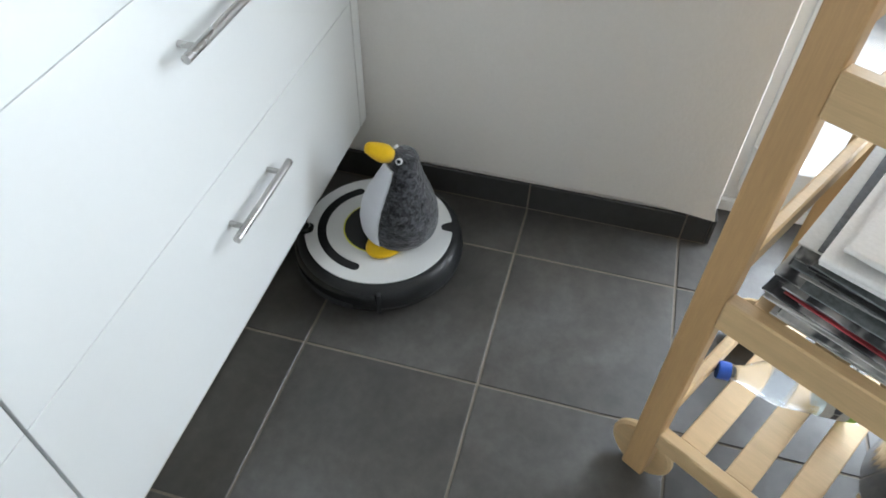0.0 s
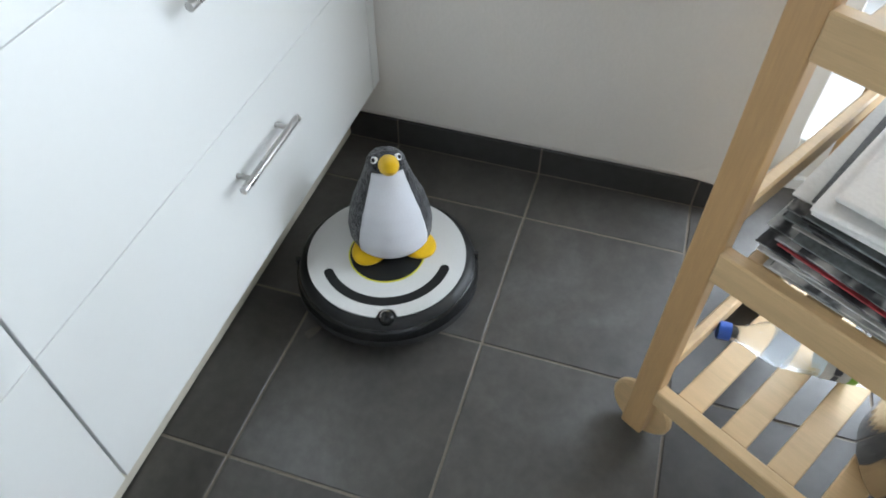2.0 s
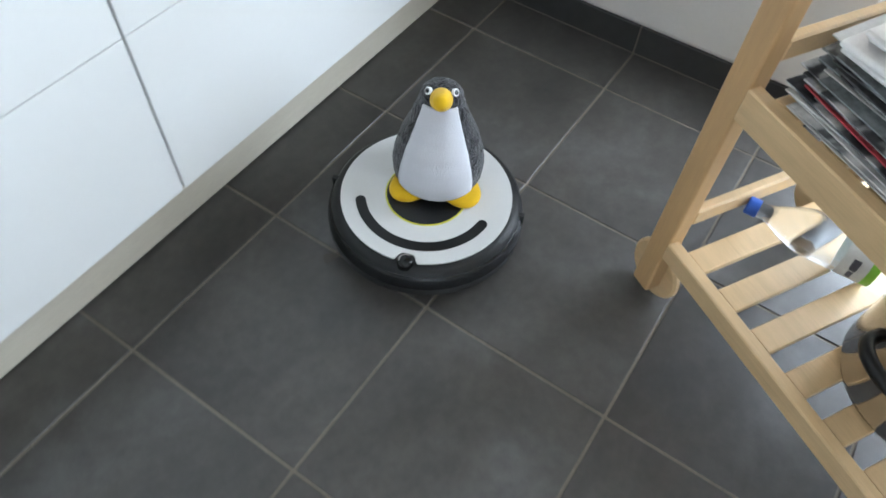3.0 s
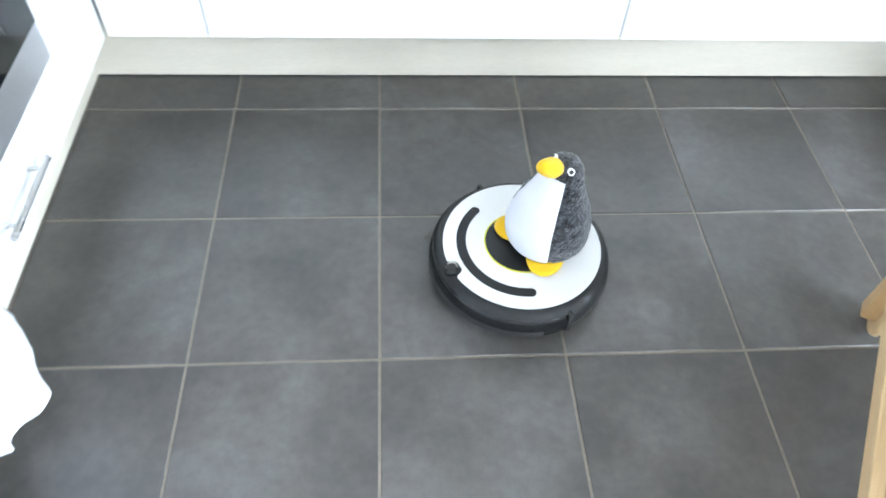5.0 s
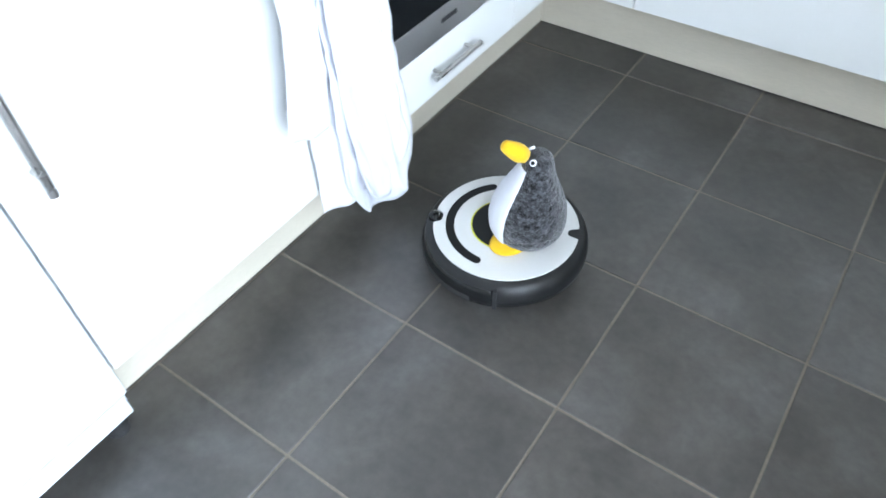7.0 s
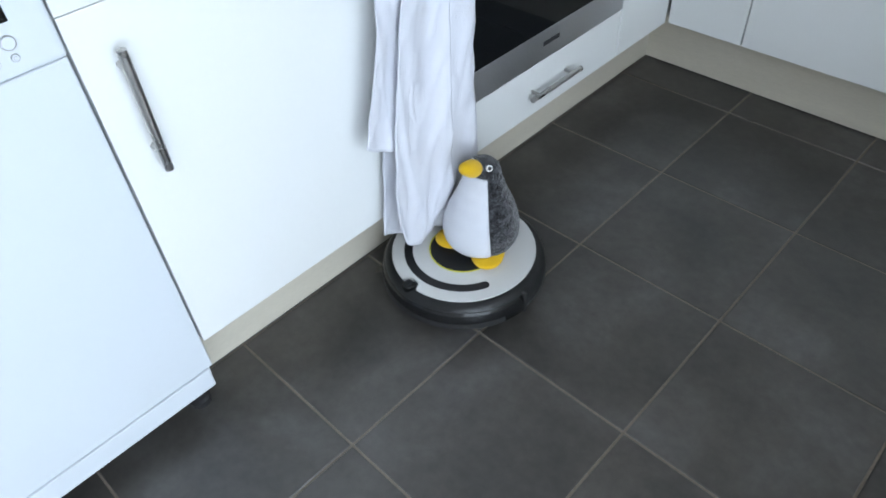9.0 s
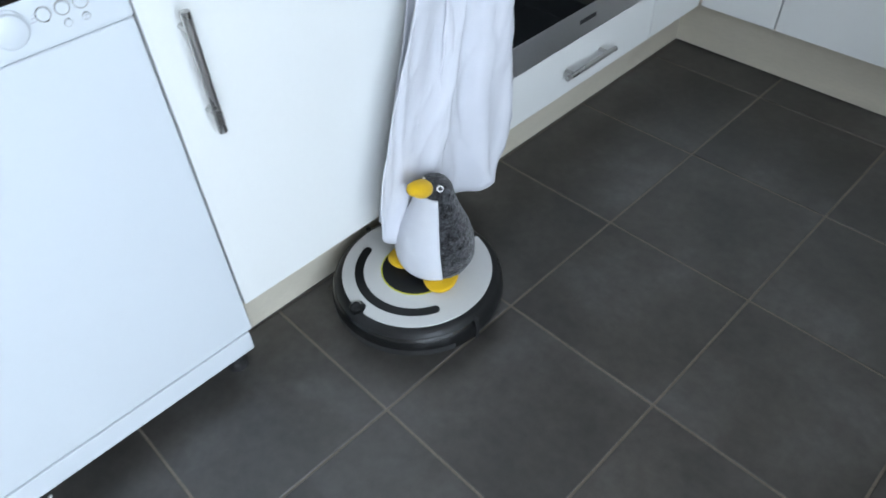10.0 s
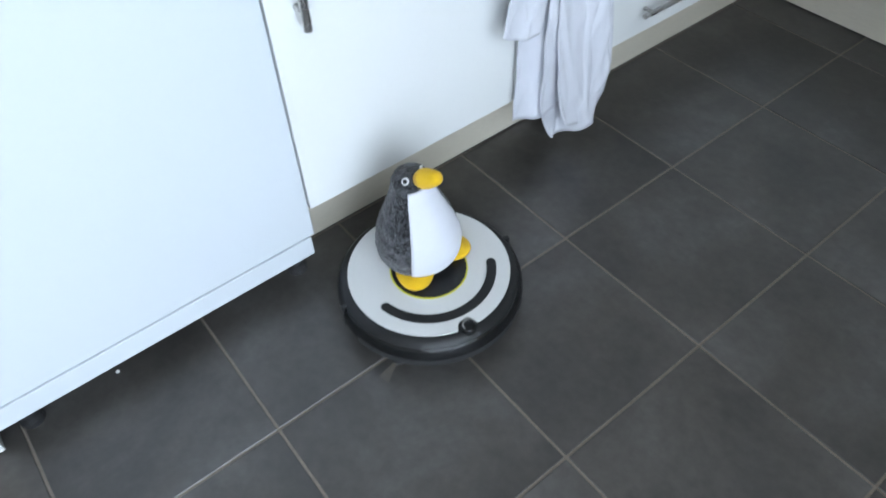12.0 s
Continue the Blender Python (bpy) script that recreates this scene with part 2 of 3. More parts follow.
def lathe(profile, n=48, bm=None, m=None):
    """A turned body about z from (radius, height) pairs, bottom to top; closed where the radius is 0."""
    bm = bm or bmesh.new()
    m = m or Matrix.Identity(4)
    rings = []
    for r, z in profile:
        if r <= 1e-6:
            rings.append([bm.verts.new(m @ Vector((0, 0, z)))])
        else:
            rings.append([bm.verts.new(m @ Vector((r * math.cos(2 * math.pi * k / n), r * math.sin(2 * math.pi * k / n), z))) for k in range(n)])
    for a, b in zip(rings, rings[1:]):
        for k in range(n):
            j = (k + 1) % n
            q = [a[k % len(a)], a[j % len(a)], b[j % len(b)], b[k % len(b)]]
            q = list(dict.fromkeys(q))
            if len(q) > 2:
                bm.faces.new(q)
    return bm


def tube(points, r, n=12, bm=None):
    """A round bar along a line of points, closed at its ends."""
    bm = bm or bmesh.new()
    pts = [Vector(p) for p in points]
    rings = []
    for i, p in enumerate(pts):
        d = (pts[min(i + 1, len(pts) - 1)] - pts[max(i - 1, 0)]).normalized()
        q = d.to_track_quat("Z", "Y")
        rings.append([bm.verts.new(p + q @ Vector((r * math.cos(2 * math.pi * k / n), r * math.sin(2 * math.pi * k / n), 0))) for k in range(n)])
    for a, b in zip(rings, rings[1:]):
        for k in range(n):
            bm.faces.new((a[k], a[(k + 1) % n], b[(k + 1) % n], b[k]))
    bm.faces.new(rings[0][::-1])
    bm.faces.new(rings[-1])
    return bm


def arc_band(r0, r1, a0, a1, z0, z1, n=40, round_ends=True):
    """A flat curved bar with a top and sides, angles in degrees about z."""
    bm = bmesh.new()
    mid, half = (r0 + r1) / 2, (r1 - r0) / 2
    outline = []
    for k in range(n + 1):
        a = radians(a0 + (a1 - a0) * k / n)
        outline.append((r1 * math.cos(a), r1 * math.sin(a)))
    if round_ends:
        for k in range(1, 8):
            a, b = radians(a1), math.pi * k / 8
            cx, cy = mid * math.cos(a), mid * math.sin(a)
            outline.append((cx + half * (math.cos(b) * math.cos(a) - math.sin(b) * math.sin(a)), cy + half * (math.cos(b) * math.sin(a) + math.sin(b) * math.cos(a))))
    for k in range(n, -1, -1):
        a = radians(a0 + (a1 - a0) * k / n)
        outline.append((r0 * math.cos(a), r0 * math.sin(a)))
    if round_ends:
        for k in range(1, 8):
            a, b = radians(a0), math.pi * k / 8
            cx, cy = mid * math.cos(a), mid * math.sin(a)
            outline.append((cx - half * (math.cos(b) * math.cos(a) - math.sin(b) * math.sin(a)), cy - half * (math.cos(b) * math.sin(a) + math.sin(b) * math.cos(a))))
    return prism(outline, z0, z1, bm)


def prism(outline, z0, z1, bm=None):
    bm = bm or bmesh.new()
    low = [bm.verts.new((x, y, z0)) for x, y in outline]
    top = [bm.verts.new((x, y, z1)) for x, y in outline]
    n = len(outline)
    for k in range(n):
        bm.faces.new((low[k], low[(k + 1) % n], top[(k + 1) % n], top[k]))
    faces = [bm.faces.new(top), bm.faces.new(low[::-1])]
    bm.normal_update()
    bmesh.ops.triangulate(bm, faces=faces, ngon_method="EAR_CLIP")
    return bm


def setting(name, bm, mat, label, category):
    return tagged(part(name, bm, mat), label, category, kind="structure")


# ---- plan: B fronts face +x, A fronts face -y, C is the east wall ----
TILE = 0.333
B_PLINTH, B_FRONT = 0.0, 0.088
A_PLINTH, A_FRONT = 0.121, 0.038
WALL_C, WALL_END = 2.146, -0.718
FRONT_Z, TOP_Z = 0.167, 0.882
SOUTH, NORTH, WEST, CEIL = -3.7, 0.64, -0.52, 2.5

setting("ceiling", box(WEST - 0.1, 3.0, SOUTH - 0.1, NORTH + 0.1, CEIL, CEIL + 0.1), M_CEIL, "plain white painted ceiling", "ceiling")
# unseen closing walls: north and west toned, south white to bounce light onto the drawers
setting("wall_north", box(WEST, WALL_C, NORTH, NORTH + 0.1, 0, CEIL), M_TAUPE, "unseen plain wall behind the drawers, taupe to tune bounced light", "wall")
setting("wall_west", box(WEST - 0.1, WEST, SOUTH, NORTH + 0.1, 0, CEIL), M_TAUPE, "unseen plain wall behind the oven, taupe to tune bounced light", "wall")
setting("wall_south", box(WEST, WALL_C, SOUTH - 0.1, SOUTH, 0, CEIL), M_WALL, "unseen plain wall, white to bounce light back", "wall")
bm = box(WALL_C, WALL_C + 0.38, WALL_END, NORTH + 0.1, 0.074, CEIL, 0.003)
box(WALL_C, WALL_C + 0.38, SOUTH - 0.1, DOOR_Y1, 0.0, CEIL, 0.003, bm=bm)
box(WALL_C, WALL_C + 0.38, DOOR_Y1, WALL_END, DOOR_TOP, CEIL, bm=bm)
wall_east = setting("wall_east", bm, M_WALL, "white plaster wall ending at the balcony door", "wall")
part("wall_foot", box(WALL_C + 0.002, WALL_C + 0.38, WALL_END + 0.002, NORTH + 0.1, 0, 0.074), M_WALL, wall_east)


setting("ground", box(2.5, 80, -60, 60, -0.12, -0.06), M_CONCRETE, "pale concrete ground outside the balcony door", "ground")

bm = bmesh.new()
lip = [bm.verts.new(v) for v in ((WALL_C, WALL_END + 0.10, 0.0745), (WALL_C - 0.013, WALL_END - 0.003, 0.0735), (WALL_C + 0.02, WALL_END - 0.003, 0.0735), (WALL_C, WALL_END + 0.01, 0.125))]
for f in ((0, 1, 3), (1, 2, 3), (0, 2, 1), (0, 3, 2)):
    bm.faces.new([lip[k] for k in f])
bmesh.ops.recalc_face_normals(bm, faces=bm.faces)
part("plaster_lip", bm, M_WALL, wall_east)

# ---- kitchen fronts ----
def bar_handle(parent, m, length=0.180, r=0.006, reach=0.025):
    """A steel bar on two posts; local x along the bar, local -y out of the front."""
    h = part("handle", tube([(-length / 2, -reach, 0), (length / 2, -reach, 0)], r, 16), M_STEEL, parent, "brushed steel bar handle")
    for x in (-length * 0.345, length * 0.345):
        p = part("handle_post", tube([(x, 0, 0), (x, -reach, 0)], r * 0.75, 10), M_STEEL, h)
    h.matrix_local = m
    return h


def front(parent, name, u0, u1, z0, z1):
    """A front panel in the unit's space: x along the run, front face at y = 0, 19 mm thick."""
    return part(name, box(u0 + 0.0021, u1 - 0.0021, 0, 0.019, z0 + 0.0006, z1 - 0.0006, 0.0012, 2), M_FRONT, parent)


def unit_body(parent, u0, u1, depth, z0=FRONT_Z, z1=TOP_Z):
    return part("carcass", box(u0 + 0.0005, u1 - 0.0005, 0.032, depth, z0 + 0.004, z1, 0.001), M_CARCASS, parent)


def drawer_unit(m, width, rows, label, handles=True):
    unit = empty("drawer_cabinet", m, label, "cabinet", "base cabinets")
    unit_body(unit, 0, width, 0.56)
    for z0, z1, hz in rows:
        d = front(unit, "drawer_front", 0, width, z0, z1)
        if handles:
            bar_handle(d, pose(width / 2 + 0.004, 0, hz))
    return unit


A = lambda x: pose(x, A_FRONT, 0)
B = lambda y: pose(B_FRONT, y, 0, 0, 0, 90)  # local x runs to +y, local -y faces +x
DRAWERS = [(FRONT_Z, 0.452, 0.367), (0.452, 0.7335, 0.656), (0.7335, TOP_Z, 0.81)]
drawer_unit(A(1.206), 0.900, DRAWERS, "white drawer cabinet with steel bar handles beside the wall")
drawer_unit(A(0.303), 0.903, DRAWERS, "white drawer cabinet with steel bar handles near the corner")
filler = empty("corner_cabinet", A(0.0), "plain white corner cabinet panel", "cabinet", "base cabinets")
front(filler, "panel", 0.092, 0.303, FRONT_Z, TOP_Z)
unit_body(filler, -0.40, 0.303, 0.56)
end = empty("filler_panel", A(2.106), "narrow white filler panel against the wall", "panel")
front(end, "panel", 0.0, 0.038, FRONT_Z, TOP_Z)

# run B: door unit, narrow filler, oven with a drawer, corner filler
door_unit = empty("door_cabinet", B(-1.4235), "white cabinet with one door and an upright steel handle", "cabinet", "base cabinets")
unit_body(door_unit, 0, 0.4895, 0.55)
dr = front(door_unit, "door", 0, 0.4895, FRONT_Z, 0.748)
bar_handle(dr, pose(0.0505, 0, 0.609, 0, -90, 0), 0.178, 0.0065)
front(door_unit, "drawer_front", 0, 0.4895, 0.748, TOP_Z)
nf = empty("narrow_cabinet", B(-0.934), "narrow white cabinet front beside the oven", "cabinet", "base cabinets")
front(nf, "panel", 0, 0.134, FRONT_Z, TOP_Z)
unit_body(nf, 0, 0.134, 0.55)
oc = empty("oven_cabinet", B(-0.80), "white oven cabinet with a low drawer under the oven", "cabinet", "base cabinets")
od = front(oc, "drawer_front", 0, 0.60, FRONT_Z, 0.294)
bar_handle(od, pose(0.3185, 0, 0.231))
part("carcass", box(0.004, 0.596, 0.0215, 0.55, FRONT_Z + 0.004, 0.292), M_CARCASS, oc)
cb = empty("corner_cabinet", B(-0.20), "plain white corner panel beside the oven", "cabinet", "base cabinets")
front(cb, "panel", 0, 0.236, FRONT_Z, TOP_Z)
unit_body(cb, 0, 0.20, 0.1)

oven = empty("oven", B(-0.80), "built-in oven with black glass door and steel trim", "oven")
part("body", box(0.006, 0.594, 0.012, 0.54, 0.297, TOP_Z - 0.004), M_DARKGAP, oven)
trim = part("lower_trim", box(0.003, 0.597, -0.004, 0.012, 0.297, 0.367, 0.0015, 2), M_OVENSTEEL, oven, "brushed steel lower trim")
part("logo_mark", box(0.285, 0.342, -0.0055, -0.004, 0.331, 0.341, 0.0004), M_DARKGAP, trim)
part("glass_door", box(0.003, 0.597, -0.006, 0.012, 0.369, 0.765, 0.002, 2), M_GLASSBLACK, oven, "black glass oven door")
part("control_panel", box(0.003, 0.597, -0.004, 0.012, 0.768, TOP_Z - 0.002, 0.0015, 2), M_OVENSTEEL, oven)
bar_handle(oven, pose(0.30, -0.006, 0.735), 0.50, 0.008, 0.045)

# plinths and worktops
plinth = setting("plinth_north", box(B_PLINTH, WALL_C, A_PLINTH, A_PLINTH + 0.018, 0.004, FRONT_Z), M_PLINTH, "beige plinth board under the drawers", "plinth")
setting("plinth_west", box(B_PLINTH - 0.018, B_PLINTH, -1.424, A_PLINTH + 0.018, 0.004, FRONT_Z), M_PLINTH, "beige plinth board under the oven", "plinth")
setting("worktop_north", box(0.11, WALL_C - 0.002, 0.02, NORTH - 0.002, 0.886, 0.924, 0.003), M_WORKTOP, "grey laminate worktop", "worktop")
setting("worktop_west", box(WEST + 0.002, 0.108, -2.05, NORTH - 0.002, 0.886, 0.924, 0.003), M_WORKTOP, "grey laminate worktop", "worktop")


# ---- dishwasher ----
def dishwasher():
    d = empty("dishwasher", B(-2.028), "white freestanding dishwasher with a plain door and top controls", "dishwasher")
    W = 0.602
    part("cabinet", box(0.002, W - 0.0005, 0.02, 0.57, 0.062, 0.872, 0.004, 2), M_APPL, d)
    part("door", box(0.0, W, -0.004, 0.019, 0.109, 0.705, 0.004, 3), M_APPL, d, "plain white enamelled door")
    bm = box(0.0, W - 0.008, -0.004, 0.018, 0.060, 0.106, 0.003, 2)
    part("kick_panel", bm, M_APPL, d, "white kick panel")
    panel = part("control_panel", box(0.0, W, -0.012, 0.019, 0.708, 0.87, 0.007, 3), M_APPL, d)
    part("display", box(0.38, 0.560, -0.0135, -0.011, 0.768, 0.81, 0.001), M_GLASSBLACK, panel, "black display window")
    for x, z, r in ((0.549, 0.747, 0.0078), (0.528, 0.747, 0.0078), (0.507, 0.747, 0.0078), (0.549, 0.7295, 0.0044), (0.528, 0.7295, 0.0044)):
        b = part("button", lathe([(r * 1.12, 0.0003), (r * 1.12, 0.001), (r * 1.02, 0.001), (r * 1.0, 0.0002)], 28, m=pose(x, -0.012, z, 90)), M_STEEL, panel, "fine grey ring round a button")
        part("button_cap", lathe([(r * 0.98, 0), (r * 0.96, 0.0016), (r * 0.85, 0.0022), (0, 0.0022)], 24, m=pose(x, -0.012, z, 90)), M_APPL, b)
    part("icon", arc_band(0.0018, 0.0024, 20, 300, 0, 0.0003, 14), M_NEWSINK, panel).matrix_local = pose(0.549, -0.0142, 0.7295, 90)
    dial = part("dial", lathe([(0.0212, 0), (0.0212, 0.003), (0.0198, 0.0035), (0.0192, 0.002), (0.0188, 0.008), (0.0170, 0.0095), (0, 0.0095)], 48, m=pose(0.468, -0.012, 0.744, 90)), M_APPL, panel, "round white programme dial", True)
    for k in range(3):
        part("print_bar", box(0.492 + 0.002 * k, 0.4985 - 0.001 * k, -0.0123, -0.0118, 0.7415 + 0.004 * k, 0.7428 + 0.004 * k), M_NEWSINK, panel)
    for x in (0.05, W - 0.036):
        for y in (0.036, 0.50):
            part("foot", lathe([(0, 0), (0.02, 0), (0.02, 0.012), (0.012, 0.016), (0.012, 0.07), (0, 0.07)], 16, m=pose(x, y, 0)), M_BLACKRUB, d)
    return d


dishwasher()
gable = tagged(part("gable_panel", box(-0.5, 0.086, -2.052, -2.030, 0.006, 0.885, 0.001), M_FRONT), "white gable board beside the dishwasher", "panel")


# ---- balcony door ----
def balcony_door():
    d = empty("door_1", pose(2.27, 0, 0), "white glazed balcony door with daylight outside", "door", kind="structure")
    y0, y1, t = WALL_END - 0.002, DOOR_Y1 + 0.002, 0.06
    bm = box(0, 0.07, y0 - t, y0, 0.03, DOOR_TOP, 0.003)
    box(0, 0.07, y1, y1 + t, 0.03, DOOR_TOP, 0.003, bm=bm)
    box(0, 0.07, y1 + t, y0 - t, DOOR_TOP - t, DOOR_TOP, 0.003, bm=bm)
    box(0, 0.07, y1 + t, y0 - t, 0.03, 0.06, 0.003, bm=bm)
    part("frame", bm, M_PVC, d)
    a0, a1, s = y0 - t + 0.012, y1 + t - 0.012, 0.075
    bm = box(-0.015, 0.05, a0 - s, a0, 0.066, DOOR_TOP - t + 0.01, 0.004)
    box(-0.015, 0.05, a1, a1 + s, 0.066, DOOR_TOP - t + 0.01, 0.004, bm=bm)
    box(-0.015, 0.05, a1 + s, a0 - s, 0.066, 0.066 + s, 0.004, bm=bm)
    box(-0.015, 0.05, a1 + s, a0 - s, DOOR_TOP - t - s, DOOR_TOP - t + 0.01, 0.004, bm=bm)
    sash = part("sash", bm, M_PVC, d)
    pane = part("pane", box(0.014, 0.022, a1 + s - 0.01, a0 - s + 0.01, 0.13, DOOR_TOP - t - s + 0.01), M_PANE, d)
    pane.visible_shadow = False
    for z in (0.12, 1.95):
        part("hinge", lathe([(0, 0), (0.008, 0), (0.008, 0.07), (0, 0.07)], 12, m=pose(-0.018, y0 - t + 0.006, z)), M_PVC, d)
    part("threshold", box(-0.01, 0.08, y1, y0, 0.0, 0.03, 0.002), M_PVC, d)
    return d


balcony_door()


# ---- robot vacuum cleaner; local +x is its front ----
def robot():
    r = empty("robot_vacuum", pose(0, 0, 0), "round robot vacuum with white top disc and dark bumper", "robot vacuum")
    part("base", lathe([(0, 0.012), (0.140, 0.012), (0.155, 0.02), (0.158, 0.05), (0, 0.05)], 72), M_BLACKRUB, r, "black underside", True)
    bm = lathe([(0.150, 0.033), (0.1665, 0.036), (0.1685, 0.047), (0.1675, 0.062), (0.1635, 0.076), (0.155, 0.0865), (0.146, 0.089), (0.10, 0.089)], 96)
    part("shell", bm, M_RBLACK, r, "dark grey plastic shell", True)
    # front bumper over the forward half, with a gap at each end
    bm = bmesh.new()
    prof = [(0.160, 0.034), (0.1685, 0.036), (0.1705, 0.047), (0.1695, 0.062), (0.165, 0.075), (0.1605, 0.0785)]
    n = 60
    cols = []
    for k in range(n + 1):
        a = radians(-90 + 180 * k / n)
        cols.append([bm.verts.new((q * math.cos(a), q * math.sin(a), z)) for q, z in prof] + [bm.verts.new((0.157 * math.cos(a), 0.157 * math.sin(a), z)) for z in (0.076, 0.037)])
    for p, q in zip(cols, cols[1:]):
        for k in range(len(p)):
            j = (k + 1) % len(p)
            bm.faces.new((p[k], q[k], q[j], p[j]))
    bm.faces.new(cols[0])
    bm.faces.new(cols[-1][::-1])
    bumper = part("bumper", bm, M_RSHINY, r, "glossy dark front bumper", True)
    part("bumper_strip", arc_band(0.1680, 0.1709, -74, 74, 0.038, 0.052, 60, True), M_BLACKRUB, bumper)
    # white disc with notches for the front button and the rear latch
    outline = []
    for k in range(360):
        a = 2 * math.pi * k / 360
        q = 0.1462
        for centre, half, deep in ((0.0, 0.125, 0.017), (math.pi, 0.105, 0.022)):
            d = abs((a - centre + math.pi) % (2 * math.pi) - math.pi)
            if d < half:
                q -= deep * (1 - (d / half) ** 4) ** 0.8
        outline.append((q * math.cos(a), q * math.sin(a)))
    bm = prism(outline, 0.0875, 0.0915)
    disc = part("top_disc", bm, M_RWHITE, r, "white plastic top disc")
    part("smile_slot", arc_band(0.104, 0.1215, -68, 68, 0.0895, 0.0925), M_RBLACK, disc, "dark curved carrying slot")
    part("ring", lathe([(0.0, 0.0905), (0.0705, 0.0905), (0.0705, 0.0923), (0.0, 0.0923)], 64), M_RYELLOW, disc, "yellow-green ring")
    part("centre_plate", lathe([(0.0, 0.091), (0.0678, 0.091), (0.0678, 0.0931), (0.066, 0.0936), (0.0, 0.0936)], 64), M_RBLACK, disc, "black centre plate")
    b = part("sensor_button", lathe([(0, 0.084), (0.0135, 0.084), (0.0135, 0.093), (0.0115, 0.0965), (0.007, 0.098), (0, 0.0985)], 28, m=pose(0.146, 0, 0)), M_RSHINY, r, "glossy dark sensor dome", True)
    # steel arc modelled in place of the highlight on the dark dome
    part("sensor_glint", arc_band(0.0085, 0.0105, 150, 290, 0.0968, 0.0984, 16), M_STEEL, b).matrix_local = pose(0.146, 0, 0)
    for a in (-92.6, 90):
        part("bumper_gap", arc_band(0.150, 0.1698, a, a + 2.6, 0.030, 0.0805, 2, False), M_BLACKRUB, r)
    hub = part("side_brush", lathe([(0, 0.010), (0.012, 0.010), (0.014, 0.016), (0.008, 0.026), (0, 0.026)], 20, m=pose(0.098, -0.112, 0)), M_RBLACK, r, "side brush with pale bristles")
    for a in (-62, 58, 178):
        bm = bmesh.new()
        for q in range(7):
            b = radians(a + (q - 3) * 4)
            tube([(0.098 + 0.010 * math.cos(b), -0.112 + 0.010 * math.sin(b), 0.014), (0.098 + 0.046 * math.cos(b), -0.112 + 0.046 * math.sin(b), 0.004)], 0.0006, 5, bm)
        part("bristles", bm, M_BRISTLE, hub)
    for y in (-0.105, 0.105):
        part("wheel", lathe([(0, -0.012), (0.028, -0.012), (0.032, -0.008), (0.032, 0.008), (0.028, 0.012), (0, 0.012)], 24, m=pose(0, y, 0.032, 90)), M_BLACKRUB, r)
    part("caster", lathe([(0, -0.008), (0.014, -0.008), (0.014, 0.008), (0, 0.008)], 20, m=pose(0.11, 0, 0.014, 90)), M_BLACKRUB, r)
    return r


# ---- plush penguin; local +x is its front, z = 0 where it stands ----
PEN = [(0.006, 0.030, -0.040), (0.000, 0.055, -0.041), (0.008, 0.067, -0.042), (0.025, 0.0755, -0.043), (0.045, 0.077, -0.043), (0.070, 0.0735, -0.044),
       (0.095, 0.0645, -0.0455), (0.120, 0.0515, -0.0475), (0.140, 0.0420, -0.0500), (0.156, 0.0355, -0.0518), (0.170, 0.0315, -0.0530), (0.179, 0.0295, -0.0540),
       (0.188, 0.0255, -0.0540), (0.1938, 0.0175, -0.0545), (0.1968, 0.0, -0.0545)]


def pen_side(z):
    """How much wider the toy is across than along: its shoulders and head make an even egg from the front."""
    return 1.0 + 0.13 * min(1.0, max(0.0, (z - 0.08) / 0.07)) * min(1.0, max(0.0, (0.23 - z) / 0.05))


def pen_ring(z):
    for (z0, r0, c0), (z1, r1, c1) in zip(PEN[1:], PEN[2:]):
        if z <= z1:
            f = max(0.0, (z - z0) / (z1 - z0))
            f2 = f * f * (3 - 2 * f) * 0.35 + f * 0.65
            return r0 + (r1 - r0) * f2, c0 + (c1 - c0) * f2
    return PEN[-1][1:]


